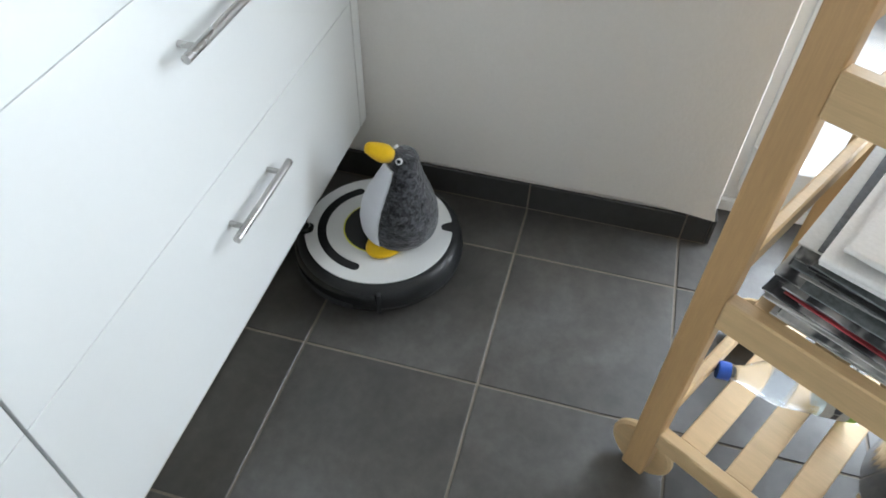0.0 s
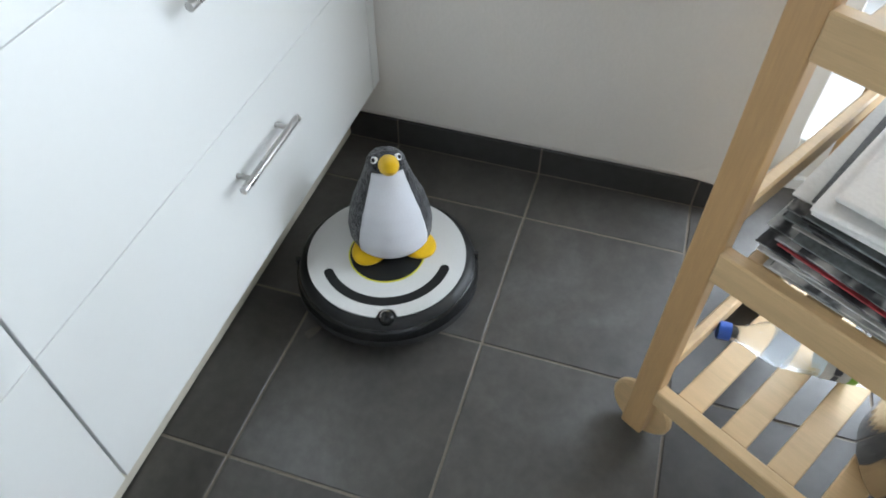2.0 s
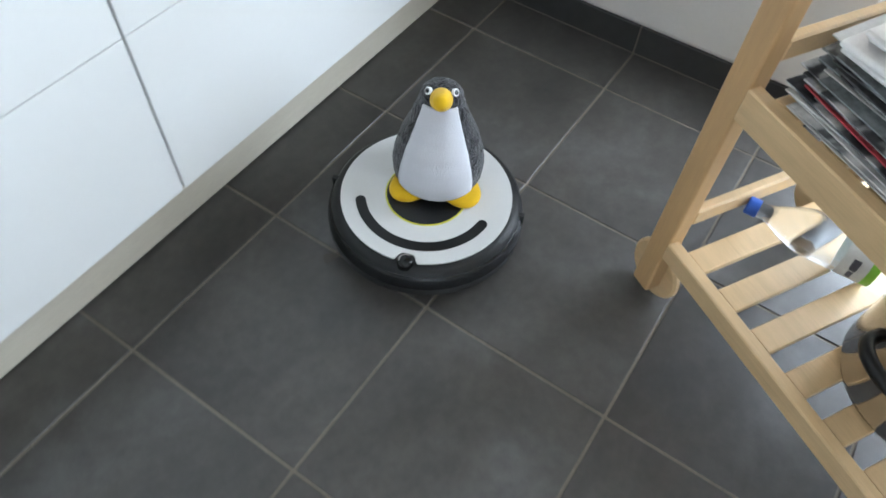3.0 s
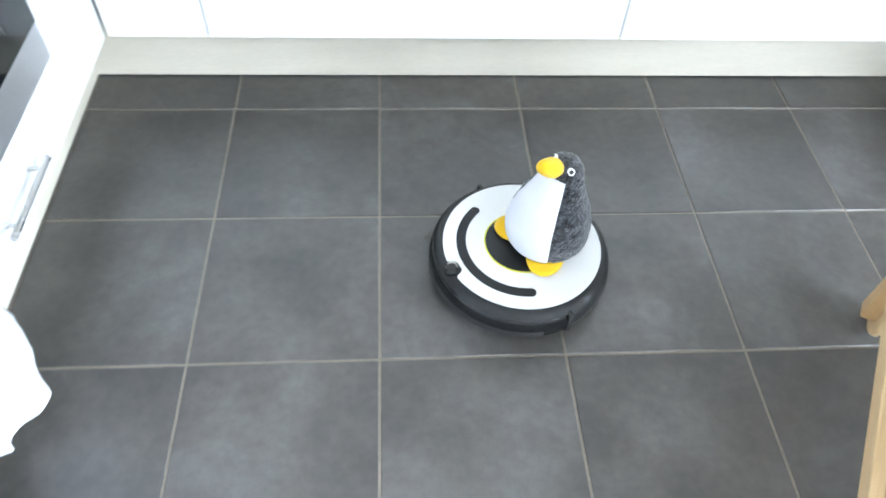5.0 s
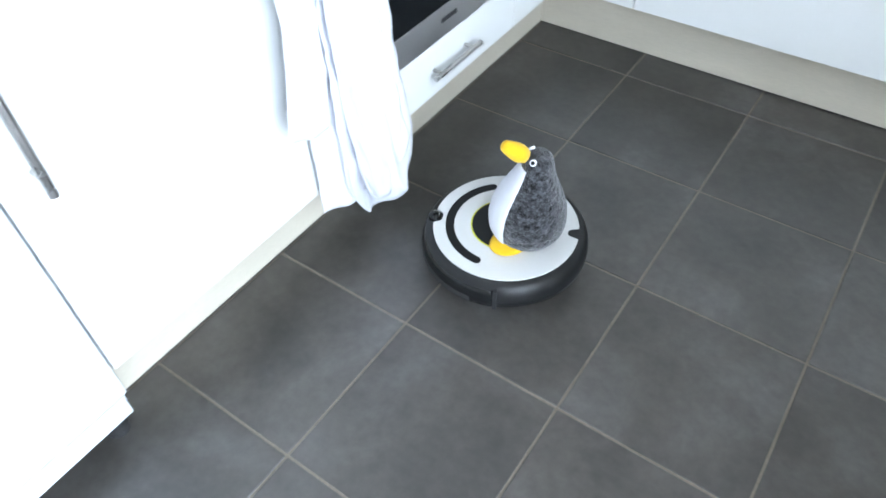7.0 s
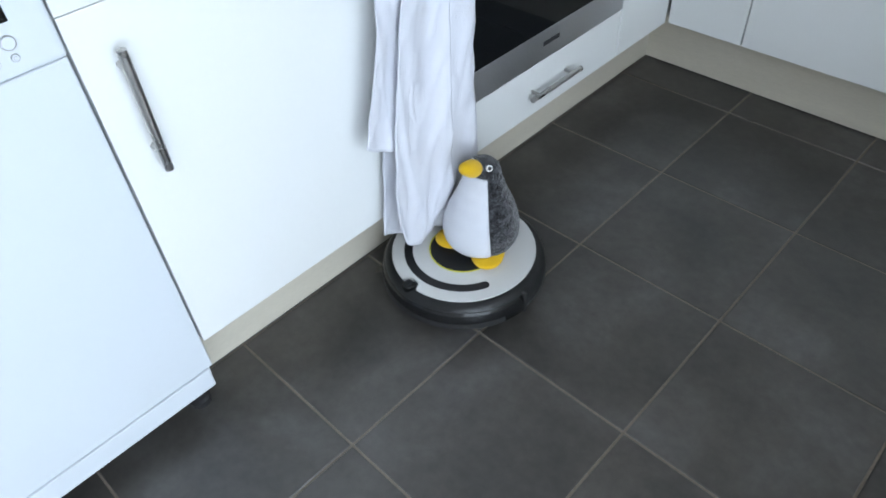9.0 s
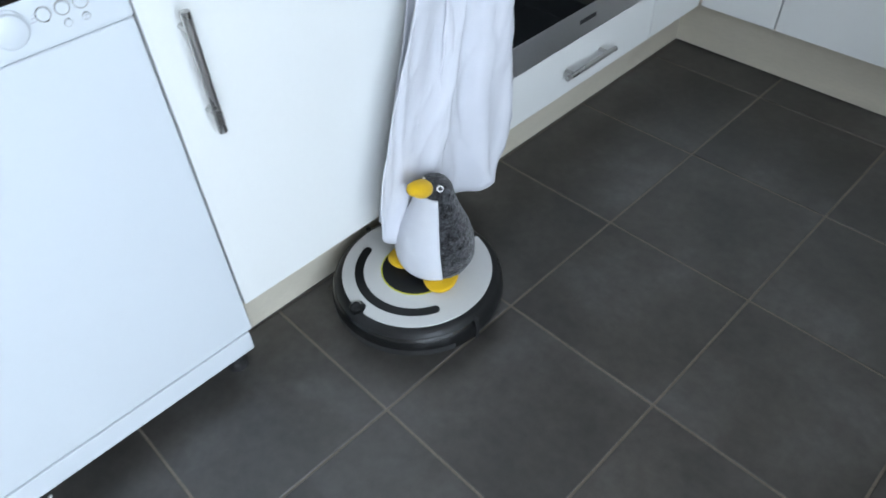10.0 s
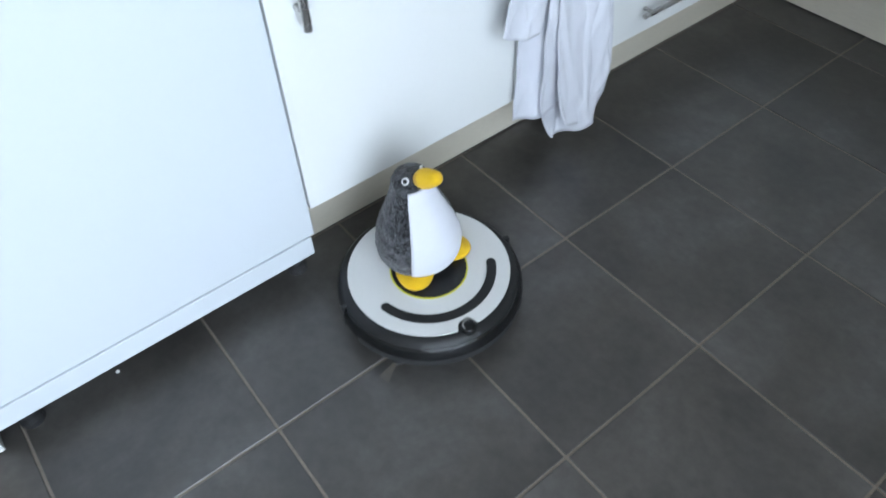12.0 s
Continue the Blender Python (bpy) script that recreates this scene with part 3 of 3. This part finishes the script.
def penguin():
    p = empty("plush_penguin", pose(0, 0, 0.0936), "dark grey felt penguin toy standing on the robot", "plush toy")
    bm = bmesh.new()
    n, rings = 132, []
    rnd = random.Random(4)
    for z, r, c in [PEN[0]] + [(z, *pen_ring(z)) for z in [0.0021 * k for k in range(0, 94)]]:
        if r < 0.002:
            continue
        ring = []
        for k in range(n):
            cx, sy = math.cos(2 * math.pi * k / n), math.sin(2 * math.pi * k / n)
            q = Vector((c + r * cx, r * sy, z))
            curl = 0.0013 * noise.noise(q * 125) + 0.0008 * noise.noise(q * 290) + rnd.uniform(-1, 1) * 0.0002
            ring.append(bm.verts.new((c + (r * 0.97 + curl) * cx, (r * pen_side(z) + curl) * sy, z)))
        rings.append(ring)
    for a, b in zip(rings, rings[1:]):
        for k in range(n):
            bm.faces.new((a[k], a[(k + 1) % n], b[(k + 1) % n], b[k]))
    bm.faces.new(rings[0][::-1])
    bm.faces.new(rings[-1])
    body = part("body", bm, M_FELT, p, "mottled charcoal felt body", True)
    # white belly panel, wide below and narrow under the beak
    bm = bmesh.new()
    rows = []
    for i in range(36):
        z = 0.014 + 0.157 * i / 35
        r, c = pen_ring(z)
        half = radians(52 - 6 * (i / 35)) if i else radians(48)
        rows.append([bm.verts.new((c + (r * 0.97 + 0.0024) * math.cos(a), (r * pen_side(z) + 0.0024) * math.sin(a), z + 0.004 * math.cos(a * 1.3) * (i / 35))) for a in [half * (2 * k / 20 - 1) for k in range(21)]])
    for a, b in zip(rows, rows[1:]):
        for k in range(20):
            bm.faces.new((a[k], a[k + 1], b[k + 1], b[k]))
    belly = part("belly", bm, M_PENWHITE, p, "white felt belly panel", True)
    sol = belly.modifiers.new("thick", "SOLIDIFY")
    sol.thickness, sol.offset = 0.003, -1
    # beak: a blunt stuffed cone
    prof = [(0.0, -0.016), (0.013, -0.015), (0.0174, 0.0), (0.0174, 0.011), (0.0156, 0.024), (0.0132, 0.036), (0.0106, 0.0455), (0.0062, 0.0500), (0.0, 0.0515)]
    part("beak", lathe(prof, 28, m=pose(-0.050, 0, 0, 0, 0, 4) @ pose(0.029, 0, 0.1955, 0, 57, 0) @ Matrix.Diagonal((1.0, 1.0, 0.80, 1))), M_PENYELLOW, p, "yellow felt beak", True)
    for s in (-1, 1):
        a = radians(58 * s + 3)
        r, c = pen_ring(0.1910)
        base = Vector((c + (r + 0.0024) * math.cos(a), (r * pen_side(0.1910) + 0.0024) * math.sin(a), 0.1920))
        turn = Vector((math.cos(a), math.sin(a), 0.62)).to_track_quat("Z", "Y").to_matrix().to_4x4()
        m = Matrix.Translation(base) @ turn
        eye = part("eye", lathe([(0.0, -0.005), (0.0060, -0.005), (0.0060, 0.0002), (0.0, 0.0005)], 24, m=m), M_EYEWHITE, p, "round white felt eye")
        part("pupil", lathe([(0.0, 0.0), (0.0040, 0.0), (0.0040, 0.0008), (0.0, 0.0012)], 20, m=m), M_EYEBLACK, eye)
    for s in (-1, 1):
        bm = lathe([(0, 0.0), (0.75, 0.0), (0.97, 0.25), (1.0, 0.5), (0.9, 0.8), (0.5, 0.98), (0, 1.0)], 32)
        bmesh.ops.transform(bm, verts=bm.verts, matrix=pose(-0.012, 0.040 * s, 0.0, 0, 0, 36 * s) @ Matrix.Diagonal((0.045, 0.034, 0.015, 1)))
        part("foot", bm, M_PENYELLOW, p, "yellow felt foot", True)
    return p


ROBOT, PENGUIN = robot(), penguin()


# ---- towel on a hook beside the oven; its folds hang from one pivot ----
TOWEL_TOP = (0.115, -0.885, 0.80)


def cloth(widths, middles, length, hem, folds, seed, x_off=0.0, depth=0.012, v0=0.0, v1=1.0, cut=0.0):
    """A hanging strip of cloth from z = 0 down, between the shares v0 and v1 of its length. widths and middles: at the
    top and at the hem; hem: how far its left edge, middle and right edge hang above the lowest line;
    cut: how much more its left corner is gathered up."""
    rnd = random.Random(seed)
    ph = [rnd.uniform(0, 6.28) for _ in range(5)]
    bm = bmesh.new()
    nu, nv = 40, max(6, round(56 * (v1 - v0)))

    def point(u, v):
        w = widths[0] + (widths[1] - widths[0]) * v ** 0.8
        y = middles[0] + (middles[1] - middles[0]) * v + (u - 0.5) * w + 0.006 * math.sin(5.1 * v + ph[4])
        amp = depth * (0.6 + 0.4 * v)
        crease = math.sin(folds * 6.28 * u + ph[0] + 1.1 * v)
        x = x_off + amp * (abs(crease) ** 0.7 * (1 if crease > 0 else -1)) + 0.3 * amp * math.sin(2.3 * folds * 6.28 * u + ph[1] - 2.1 * v)
        x += 0.0025 * math.sin(9 * v + 4 * u + ph[2]) + 0.0012 * math.sin(31 * v - 13 * u + ph[3])
        q = Vector((3.2 * u * w / 0.2 + seed, 6.0 * v + 2.0 * u, 0.0))
        x += 0.55 * depth * ((1 - abs(noise.noise(q))) ** 4 - 0.3) * (0.4 + 0.6 * v) + 0.12 * depth * noise.noise(q * 3.1)
        if v > 0.5:
            x += 0.008 * max(0.0, 1 - abs(u - 0.30 - 1.5 * (v - 0.75)) / 0.16) ** 1.5 * min(1.0, (v - 0.5) * 6) * (depth / 0.015)
        low = hem[0] * (1 - u) ** 2 + 2 * hem[1] * u * (1 - u) + hem[2] * u * u + cut * max(0.0, 0.28 - u) / 0.28
        return x, y, -(length - low) * v

    origin = Vector(point(0.5, v0)) if v0 else Vector((0, 0, 0))
    grid = [[bm.verts.new(Vector(point(i / nu, v0 + (v1 - v0) * j / nv)) - origin) for i in range(nu + 1)] for j in range(nv + 1)]
    for a, b in zip(grid, grid[1:]):
        for i in range(nu):
            bm.faces.new((a[i], a[i + 1], b[i + 1], b[i]))
    return bm, origin


def cloth_part(name, bm, parent, label, thick=0.0025):
    ob = part(name, bm, M_CLOTH, parent, label, True)
    s = ob.modifiers.new("thick", "SOLIDIFY")
    s.thickness, s.offset = thick, 0
    return ob


TOWEL = empty("kitchen_towel", pose(*TOWEL_TOP), "white cotton kitchen towel hanging beside the oven", "towel")
T_SHORT = cloth_part("short_fold", cloth((0.074, 0.098), (-0.036, -0.092), 0.455, (0.034, -0.006, 0.0), 0.5, 3, 0.026, 0.006)[0], TOWEL, "shorter front fold")
T_BACK = cloth_part("back_fold", cloth((0.080, 0.190), (-0.015, 0.030), 0.69, (0.03, -0.02, 0.06), 0.9, 5, -0.002, 0.008)[0], TOWEL, "long back fold")
MAIN = dict(widths=(0.10, 0.22), middles=(0.035, 0.082), length=0.79, hem=(0.10, -0.065, 0.17), folds=1.15, seed=8, x_off=0.012, depth=0.015, cut=0.065)
T_MAIN = cloth_part("main_fold", cloth(**MAIN)[0], TOWEL, "wide pointed front fold")
T_TAIL = cloth_part("pointed_fold", cloth((0.085, 0.150), (0.012, 0.045), 0.775, (0.09, -0.050, 0.13), 0.8, 21, 0.026, 0.008, cut=0.02)[0], TOWEL, "loose pointed corner of the towel")


# ---- birch trolley; local x along its long side, local y across ----
TROLLEY = pose(1.548, -0.633, 0, 0, 0, -120.7)
TL, TD = 0.56, 0.42


def trolley():
    t = empty("kitchen_trolley", TROLLEY, "birch kitchen trolley with slatted shelves and wooden wheels", "trolley")
    for x in (-0.022, TL + 0.022):
        for y in (0.012, TD - 0.012):
            out = -1 if x < 0 else 1
            # leg colour holds the shade of the side turned from the door
            leg = part("leg", box(min(x + 0.026 * out, x - 0.012 * out), max(x + 0.026 * out, x - 0.012 * out), y - 0.015, y + 0.015, 0.034, 0.86, 0.005, 3), M_BIRCH_UP_SHADED, t)
            inner = y + (0.0185 if y < TD / 2 else -0.0185)
            part("wheel", lathe([(0, -0.007), (0.050, -0.007), (0.054, -0.003), (0.054, 0.003), (0.050, 0.007), (0, 0.007)], 40, m=pose(x - 0.012, inner, 0.054, 90, 0)), M_BIRCH, leg, "round solid birch wheel")
            part("axle", lathe([(0, -0.019), (0.005, -0.019), (0.005, 0.019), (0, 0.019)], 14, m=pose(x - 0.012, (y + inner) / 2, 0.054, 90, 0)), M_STEEL, leg, "steel wheel axle")
    for z, h in ((0.170, 0.036), (0.476, 0.048), (0.775, 0.048)):
        for y in (0.005, TD - 0.005):
            part("side_rail", box(-0.011, TL + 0.011, y - 0.010, y + 0.010, z - h, z, 0.002), M_BIRCH, t)
        for x in (-0.02, TL + 0.02):
            part("end_rail", box(x - 0.008, x + 0.008, 0.028, TD - 0.028, z + 0.026, z + 0.058, 0.003), M_BIRCH, t)
        for k in range(8):
            part("slat", box(0.012 + 0.072 * k, 0.052 + 0.072 * k, 0.016, TD - 0.016, z - 0.014, z - 0.003, 0.0015), M_BIRCH, t)
    return t


trolley()


def on_trolley(x, y, z, rx=0, ry=0, rz=0):
    return TROLLEY @ pose(x, y, z, rx, ry, rz)


# newspapers on the middle shelf
def newspaper(k, z, thick, mat, m):
    bm = bmesh.new()
    rnd = random.Random(100 + k)
    L, W = rnd.uniform(0.40, 0.47), rnd.uniform(0.27, 0.31)
    outline = [(W, 0.0), (0.004, 0.0)]
    n = 8
    for i in range(n + 1):
        a = -math.pi / 2 - math.pi * i / n
        outline.append((0.004 + thick / 2 * math.cos(a), thick / 2 + thick / 2 * math.sin(a)))
    outline += [(W, thick)]
    rows = []
    for i in range(13):
        x = L * i / 12
        sag = 0.0004 * k ** 0.6 * math.sin(x * 9 + 0.2 * k)
        rows.append([bm.verts.new((x, y, zz + sag)) for y, zz in outline])
    for a, b in zip(rows, rows[1:]):
        for i in range(len(a)):
            j = (i + 1) % len(a)
            bm.faces.new((a[i], b[i], b[j], a[j]))
    bm.faces.new(rows[0])
    bm.faces.new(rows[-1][::-1])
    bmesh.ops.recalc_face_normals(bm, faces=bm.faces)
    return part("newspaper", bm, mat)


rnd = random.Random(12)
z = 0.476
KINDS = [M_PRINTED, M_PAPER, M_PRINTED, M_PRINTED, M_PAPERGREEN, M_PRINTED, M_PAPERDARK]
for k in range(34):
    top = k > 29
    mat = M_PAPERWHITE if top else M_PAPERRED if k == 9 else KINDS[(k * 5 + rnd.randrange(3)) % 7]
    th = rnd.uniform(0.006, 0.009) if top else rnd.uniform(0.0011, 0.0031)
    ob = newspaper(k, z, th, mat, None)
    ob.matrix_world = on_trolley(0.002 + rnd.uniform(0, 0.055) + 0.0004 * k, 0.002 + rnd.uniform(0, 0.022) + (0.014 if top else 0.001 * k), z + 0.003, 0, 0, rnd.uniform(-3.0, 5.5))
    z += th + 0.0006
    tagged(ob, "folded newspaper lying in a pile on the trolley shelf", "newspaper", "pile of newspapers")
    if k == 33:
        for q in range(9):
            x0 = 0.05 + 0.034 * q
            bar = part("print_bar", box(x0, x0 + rnd.uniform(0.012, 0.022), 0.05, 0.05 + rnd.uniform(0.06, 0.19), th + 0.0035, th + 0.0039), M_NEWSINK, ob)


# water bottle lying on the lowest shelf
def bottle():
    def scaled(rows):
        return [(r * 0.90, h * 0.90) for r, h in rows]

    b = empty("water_bottle", on_trolley(0.0, 0.134, 0.170 + 0.033, 0, 90, 32), "clear plastic water bottle with blue cap lying down", "bottle")
    prof = [(0.0135, 0.0), (0.0135, 0.02), (0.018, 0.034), (0.030, 0.058), (0.0385, 0.085), (0.040, 0.10), (0.0385, 0.106), (0.040, 0.112), (0.040, 0.19), (0.038, 0.196), (0.040, 0.203), (0.040, 0.245), (0.036, 0.258), (0.018, 0.262), (0, 0.256)]
    body = part("bottle", lathe(scaled(prof), 36), M_PET, b, "clear ribbed plastic", True)
    body.visible_shadow = False
    part("cap", lathe(scaled([(0, -0.012), (0.0145, -0.012), (0.0155, -0.01), (0.0155, 0.008), (0, 0.008)]), 24), M_BLUE, b, "blue screw cap")
    part("label", lathe(scaled([(0.0408, 0.150), (0.0408, 0.192)]), 36), M_PAPER, b, "white paper label", True)
    part("label_band", lathe(scaled([(0.0408, 0.192), (0.0406, 0.206)]), 36), M_GREEN, b, "green label band", True)
    for k, (a, h, w) in enumerate(((-100, 0.012, 0.010), (-112, 0.014, 0.020), (-80, 0.010, 0.020))):
        m = pose(0, 0, 0.154, 0, 0, a)
        ob = part("print_bar", box(0.0369, 0.0373, -w * 0.39, w * 0.39, -h * 0.39, h * 0.39), M_INK, b)
        ob.matrix_local = m
    return b


bottle()


def pot():
    p = empty("cooking_pot", on_trolley(0.325, 0.175, 0.170, 0, 0, 0), "polished steel cooking pot with dark handles", "pot")
    R, H = 0.118, 0.150
    prof = [(0, 0), (R - 0.014, 0), (R - 0.004, 0.004), (R, 0.016), (R, H - 0.004), (R + 0.006, H), (R + 0.004, H + 0.002), (R - 0.003, H - 0.004), (R - 0.003, 0.016), (R - 0.01, 0.006), (0, 0.005)]
    part("pot_body", lathe(prof, 64), M_POTSTEEL, p, "mirror-polished steel body", True)
    for a in (-100, 80):
        c, s = math.cos(radians(a)), math.sin(radians(a))
        pts = []
        for k in range(13):
            f = math.pi * k / 12
            out, side = R - 0.004 + 0.048 * math.sin(f) ** 0.7, 0.045 * math.cos(f)
            pts.append((c * out - s * side, s * out + c * side, H - 0.03 + 0.012 * math.sin(f)))
        part("handle", tube(pts, 0.009, 10), M_RBLACK, p, "dark plastic loop handle", True)
    return p


pot()
carton = tagged(part("small_carton", box(0.47, 0.55, 0.09, 0.24, 0.168, 0.23, 0.002)
 , M_PAPER), "small white printed carton on the trolley", "carton")
carton.matrix_world = TROLLEY
bars = part("print_bar", box(0.478, 0.54, 0.0895, 0.0899, 0.185, 0.195), M_INK, carton)
box_top = tagged(part("cardboard_box", box(0.03, 0.30, 0.03, 0.30, 0.774, 0.86, 0.003), M_CARTON), "brown cardboard box on the trolley top", "box")
box_top.matrix_world = TROLLEY


bm = bmesh.new()
bmesh.ops.create_icosphere(bm, subdivisions=2, radius=0.0035)
for v in bm.verts:
    v.co += Vector((noise.noise(v.co * 400), noise.noise(v.co * 400 + Vector((9, 0, 0))), 0)) * 0.0012
crumb = tagged(part("crumb", bm, M_PAPER), "small pale crumb lying on the floor tiles", "crumb")
crumb.matrix_world = pose(0.056, -1.831, 0.003)


# ---- floor: grout bed and single tiles; skirting tiles ----
floor = setting("floor", box(WEST, 2.5, SOUTH, NORTH, -0.05, -0.0022), M_GROUT, "dark grey tiled floor with light grout", "floor")
JOINT = 0.0046


def tile_mesh(w, d):
    return mesh_of("tile", box(-w / 2, w / 2, -d / 2, d / 2, -0.008, 0, 0.0012), M_TILE)


meshes = {}
rnd = random.Random(7)
for i in range(-2, 8):
    for j in range(-1, 11):
        x0, x1 = max(i * TILE, WEST), min((i + 1) * TILE, 2.5)
        y1, y0 = min(-j * TILE, A_PLINTH + 0.015), max(-(j + 1) * TILE, SOUTH)
        if j == -1:
            y0, y1 = 0.0, A_PLINTH + 0.015
        w, d = x1 - x0 - JOINT, y1 - y0 - JOINT
        if w < 0.02 or d < 0.02:
            continue
        key = (round(w, 4), round(d, 4))
        if key not in meshes:
            meshes[key] = tile_mesh(w, d)
        t = new("tile", meshes[key])
        t.parent = floor
        t.matrix_local = pose((x0 + x1) / 2, (y0 + y1) / 2, rnd.uniform(-0.0004, 0.0004), rnd.uniform(-0.06, 0.06), rnd.uniform(-0.06, 0.06), 0)

skirting = setting("skirting", box(WALL_C - 0.007, WALL_C, WALL_END + 0.001, A_PLINTH, 0.0, 0.0705), M_GROUT, "dark grey tile skirting along the plaster wall", "skirting")
edges = [A_PLINTH, 0.0, -TILE, -2 * TILE, WALL_END]
for a, b in zip(edges, edges[1:]):
    t = part("tile", box(WALL_C - 0.0095, WALL_C - 0.001, b + 0.0018, a - 0.0018, 0.004, 0.072, 0.001), M_SKIRT, skirting)
t = part("tile", box(WALL_C - 0.0095, WALL_C + 0.12, WALL_END - 0.0085, WALL_END + 0.0005, 0.004, 0.072, 0.001), M_SKIRT, skirting)

# ---- what moves ----
# seconds, place on the floor, heading in degrees
ROBOT_WAY = [
    (0, 1.906, -0.068, 107.0), (0.3, 1.906, -0.070, 108.5), (0.5, 1.905, -0.070, 122.0), (1.0, 1.888, -0.067, 147.5), (1.25, 1.888, -0.067, 172.0), (1.5, 1.886, -0.069, 199.2), (1.75, 1.818, -0.096, 200.0), (2.0, 1.743, -0.125, 200.2),
    (2.5, 1.605, -0.180, 200.8), (2.7, 1.552, -0.201, 201.0), (4.3, 1.114, -0.391, 201.8), (4.5, 1.060, -0.415, 202.0), (5.0, 0.930, -0.480, 203.5), (5.5, 0.797, -0.545, 203.0), (6.0, 0.666, -0.611, 203.2), (6.5, 0.533, -0.676, 203.6),
    (7.0, 0.400, -0.742, 203.2), (7.3, 0.328, -0.786, 203.0), (7.5, 0.277, -0.811, 202.0), (7.7, 0.272, -0.812, 202.6), (8.1, 0.262, -0.818, 212.0), (8.6, 0.235, -0.850, 250.0), (9.0, 0.212, -0.910, 266.0), (9.3, 0.196, -0.950, 266.6), (9.5, 0.192, -0.974, 265.9), (10.0, 0.186, -1.112, 266.3),
    (10.5, 0.184, -1.262, 266.5), (10.75, 0.186, -1.283, 268.0), (11.0, 0.187, -1.287, 272.0), (11.25, 0.188, -1.288, 303.0), (11.5, 0.190, -1.286, 336.8), (12.0, 0.279, -1.305, 349.3)]
# towel: seconds; swing of the main, back, short and pointed folds along the fronts; lift off the fronts; hitch of the main and pointed folds
TOWEL_WAY = [
    (0, 1.5, 0, 0, 5, 0, 0, 0.02), (7.2, 1.5, 0, 0, 4, 0, 0, 0.02), (7.7, 0, -1, 0, 1, 1, 0.06, 0.06), (8.5, -5, -5, -3, -6, 1.5, 0.075, 0.06), (9.3, -9, -8, -8, -13, 1.5, 0.07, 0.06), (9.5, -8, -9, -9, -15, 1.5, 0.08, 0.06),
    (9.8, -8, -13, -10, -20, 1.5, 0.10, 0.06), (10.1, -9, -17, -12, -24, 1.5, 0.10, 0.06), (10.3, -8, -16, -13, -26, 1.5, 0.08, 0.10), (10.5, -4, -12, -11, -17, 1, 0.07, 0.09), (10.7, 1, -3, -3, -4, 1, 0.03, 0.04),
    (10.9, 8, 7, 6, 11, 0, -0.01, -0.02), (11.05, 8, 7, 6, 11, 0, -0.01, -0.01), (11.3, 1, -2, 0, 4, 0, 0, 0.01), (11.6, 2, 0.5, 0, 5, 0, -0.01, 0.0), (12, 1.5, 0, 0, 5, 0, -0.015, 0.0)]


def motions():
    walk(ROBOT, [(t, pose(x, y, 0, 0, 0, h)) for t, x, y, h in ROBOT_WAY])
    walk(PENGUIN, [(t, pose(x, y, 0, 0, 0, h) @ pose(0, 0.014, 0.0936, 0, 0, 7 if t < 10.7 else 12 if t < 11.1 else 17)) for t, x, y, h in ROBOT_WAY])
    walk(T_MAIN, [(t, pose(0, 0, up, sm, -lift, 0)) for t, sm, sb, ss, st, lift, up, ut in TOWEL_WAY])
    walk(T_TAIL, [(t, pose(0, 0, ut, st, -lift, 0)) for t, sm, sb, ss, st, lift, up, ut in TOWEL_WAY])
    walk(T_BACK, [(t, pose(0, 0, 0, sb, -lift * 0.3, 0)) for t, sm, sb, ss, st, lift, up, ut in TOWEL_WAY])
    walk(T_SHORT, [(t, pose(0, 0, 0, ss, -lift * 0.5, 0)) for t, sm, sb, ss, st, lift, up, ut in TOWEL_WAY])


motions()
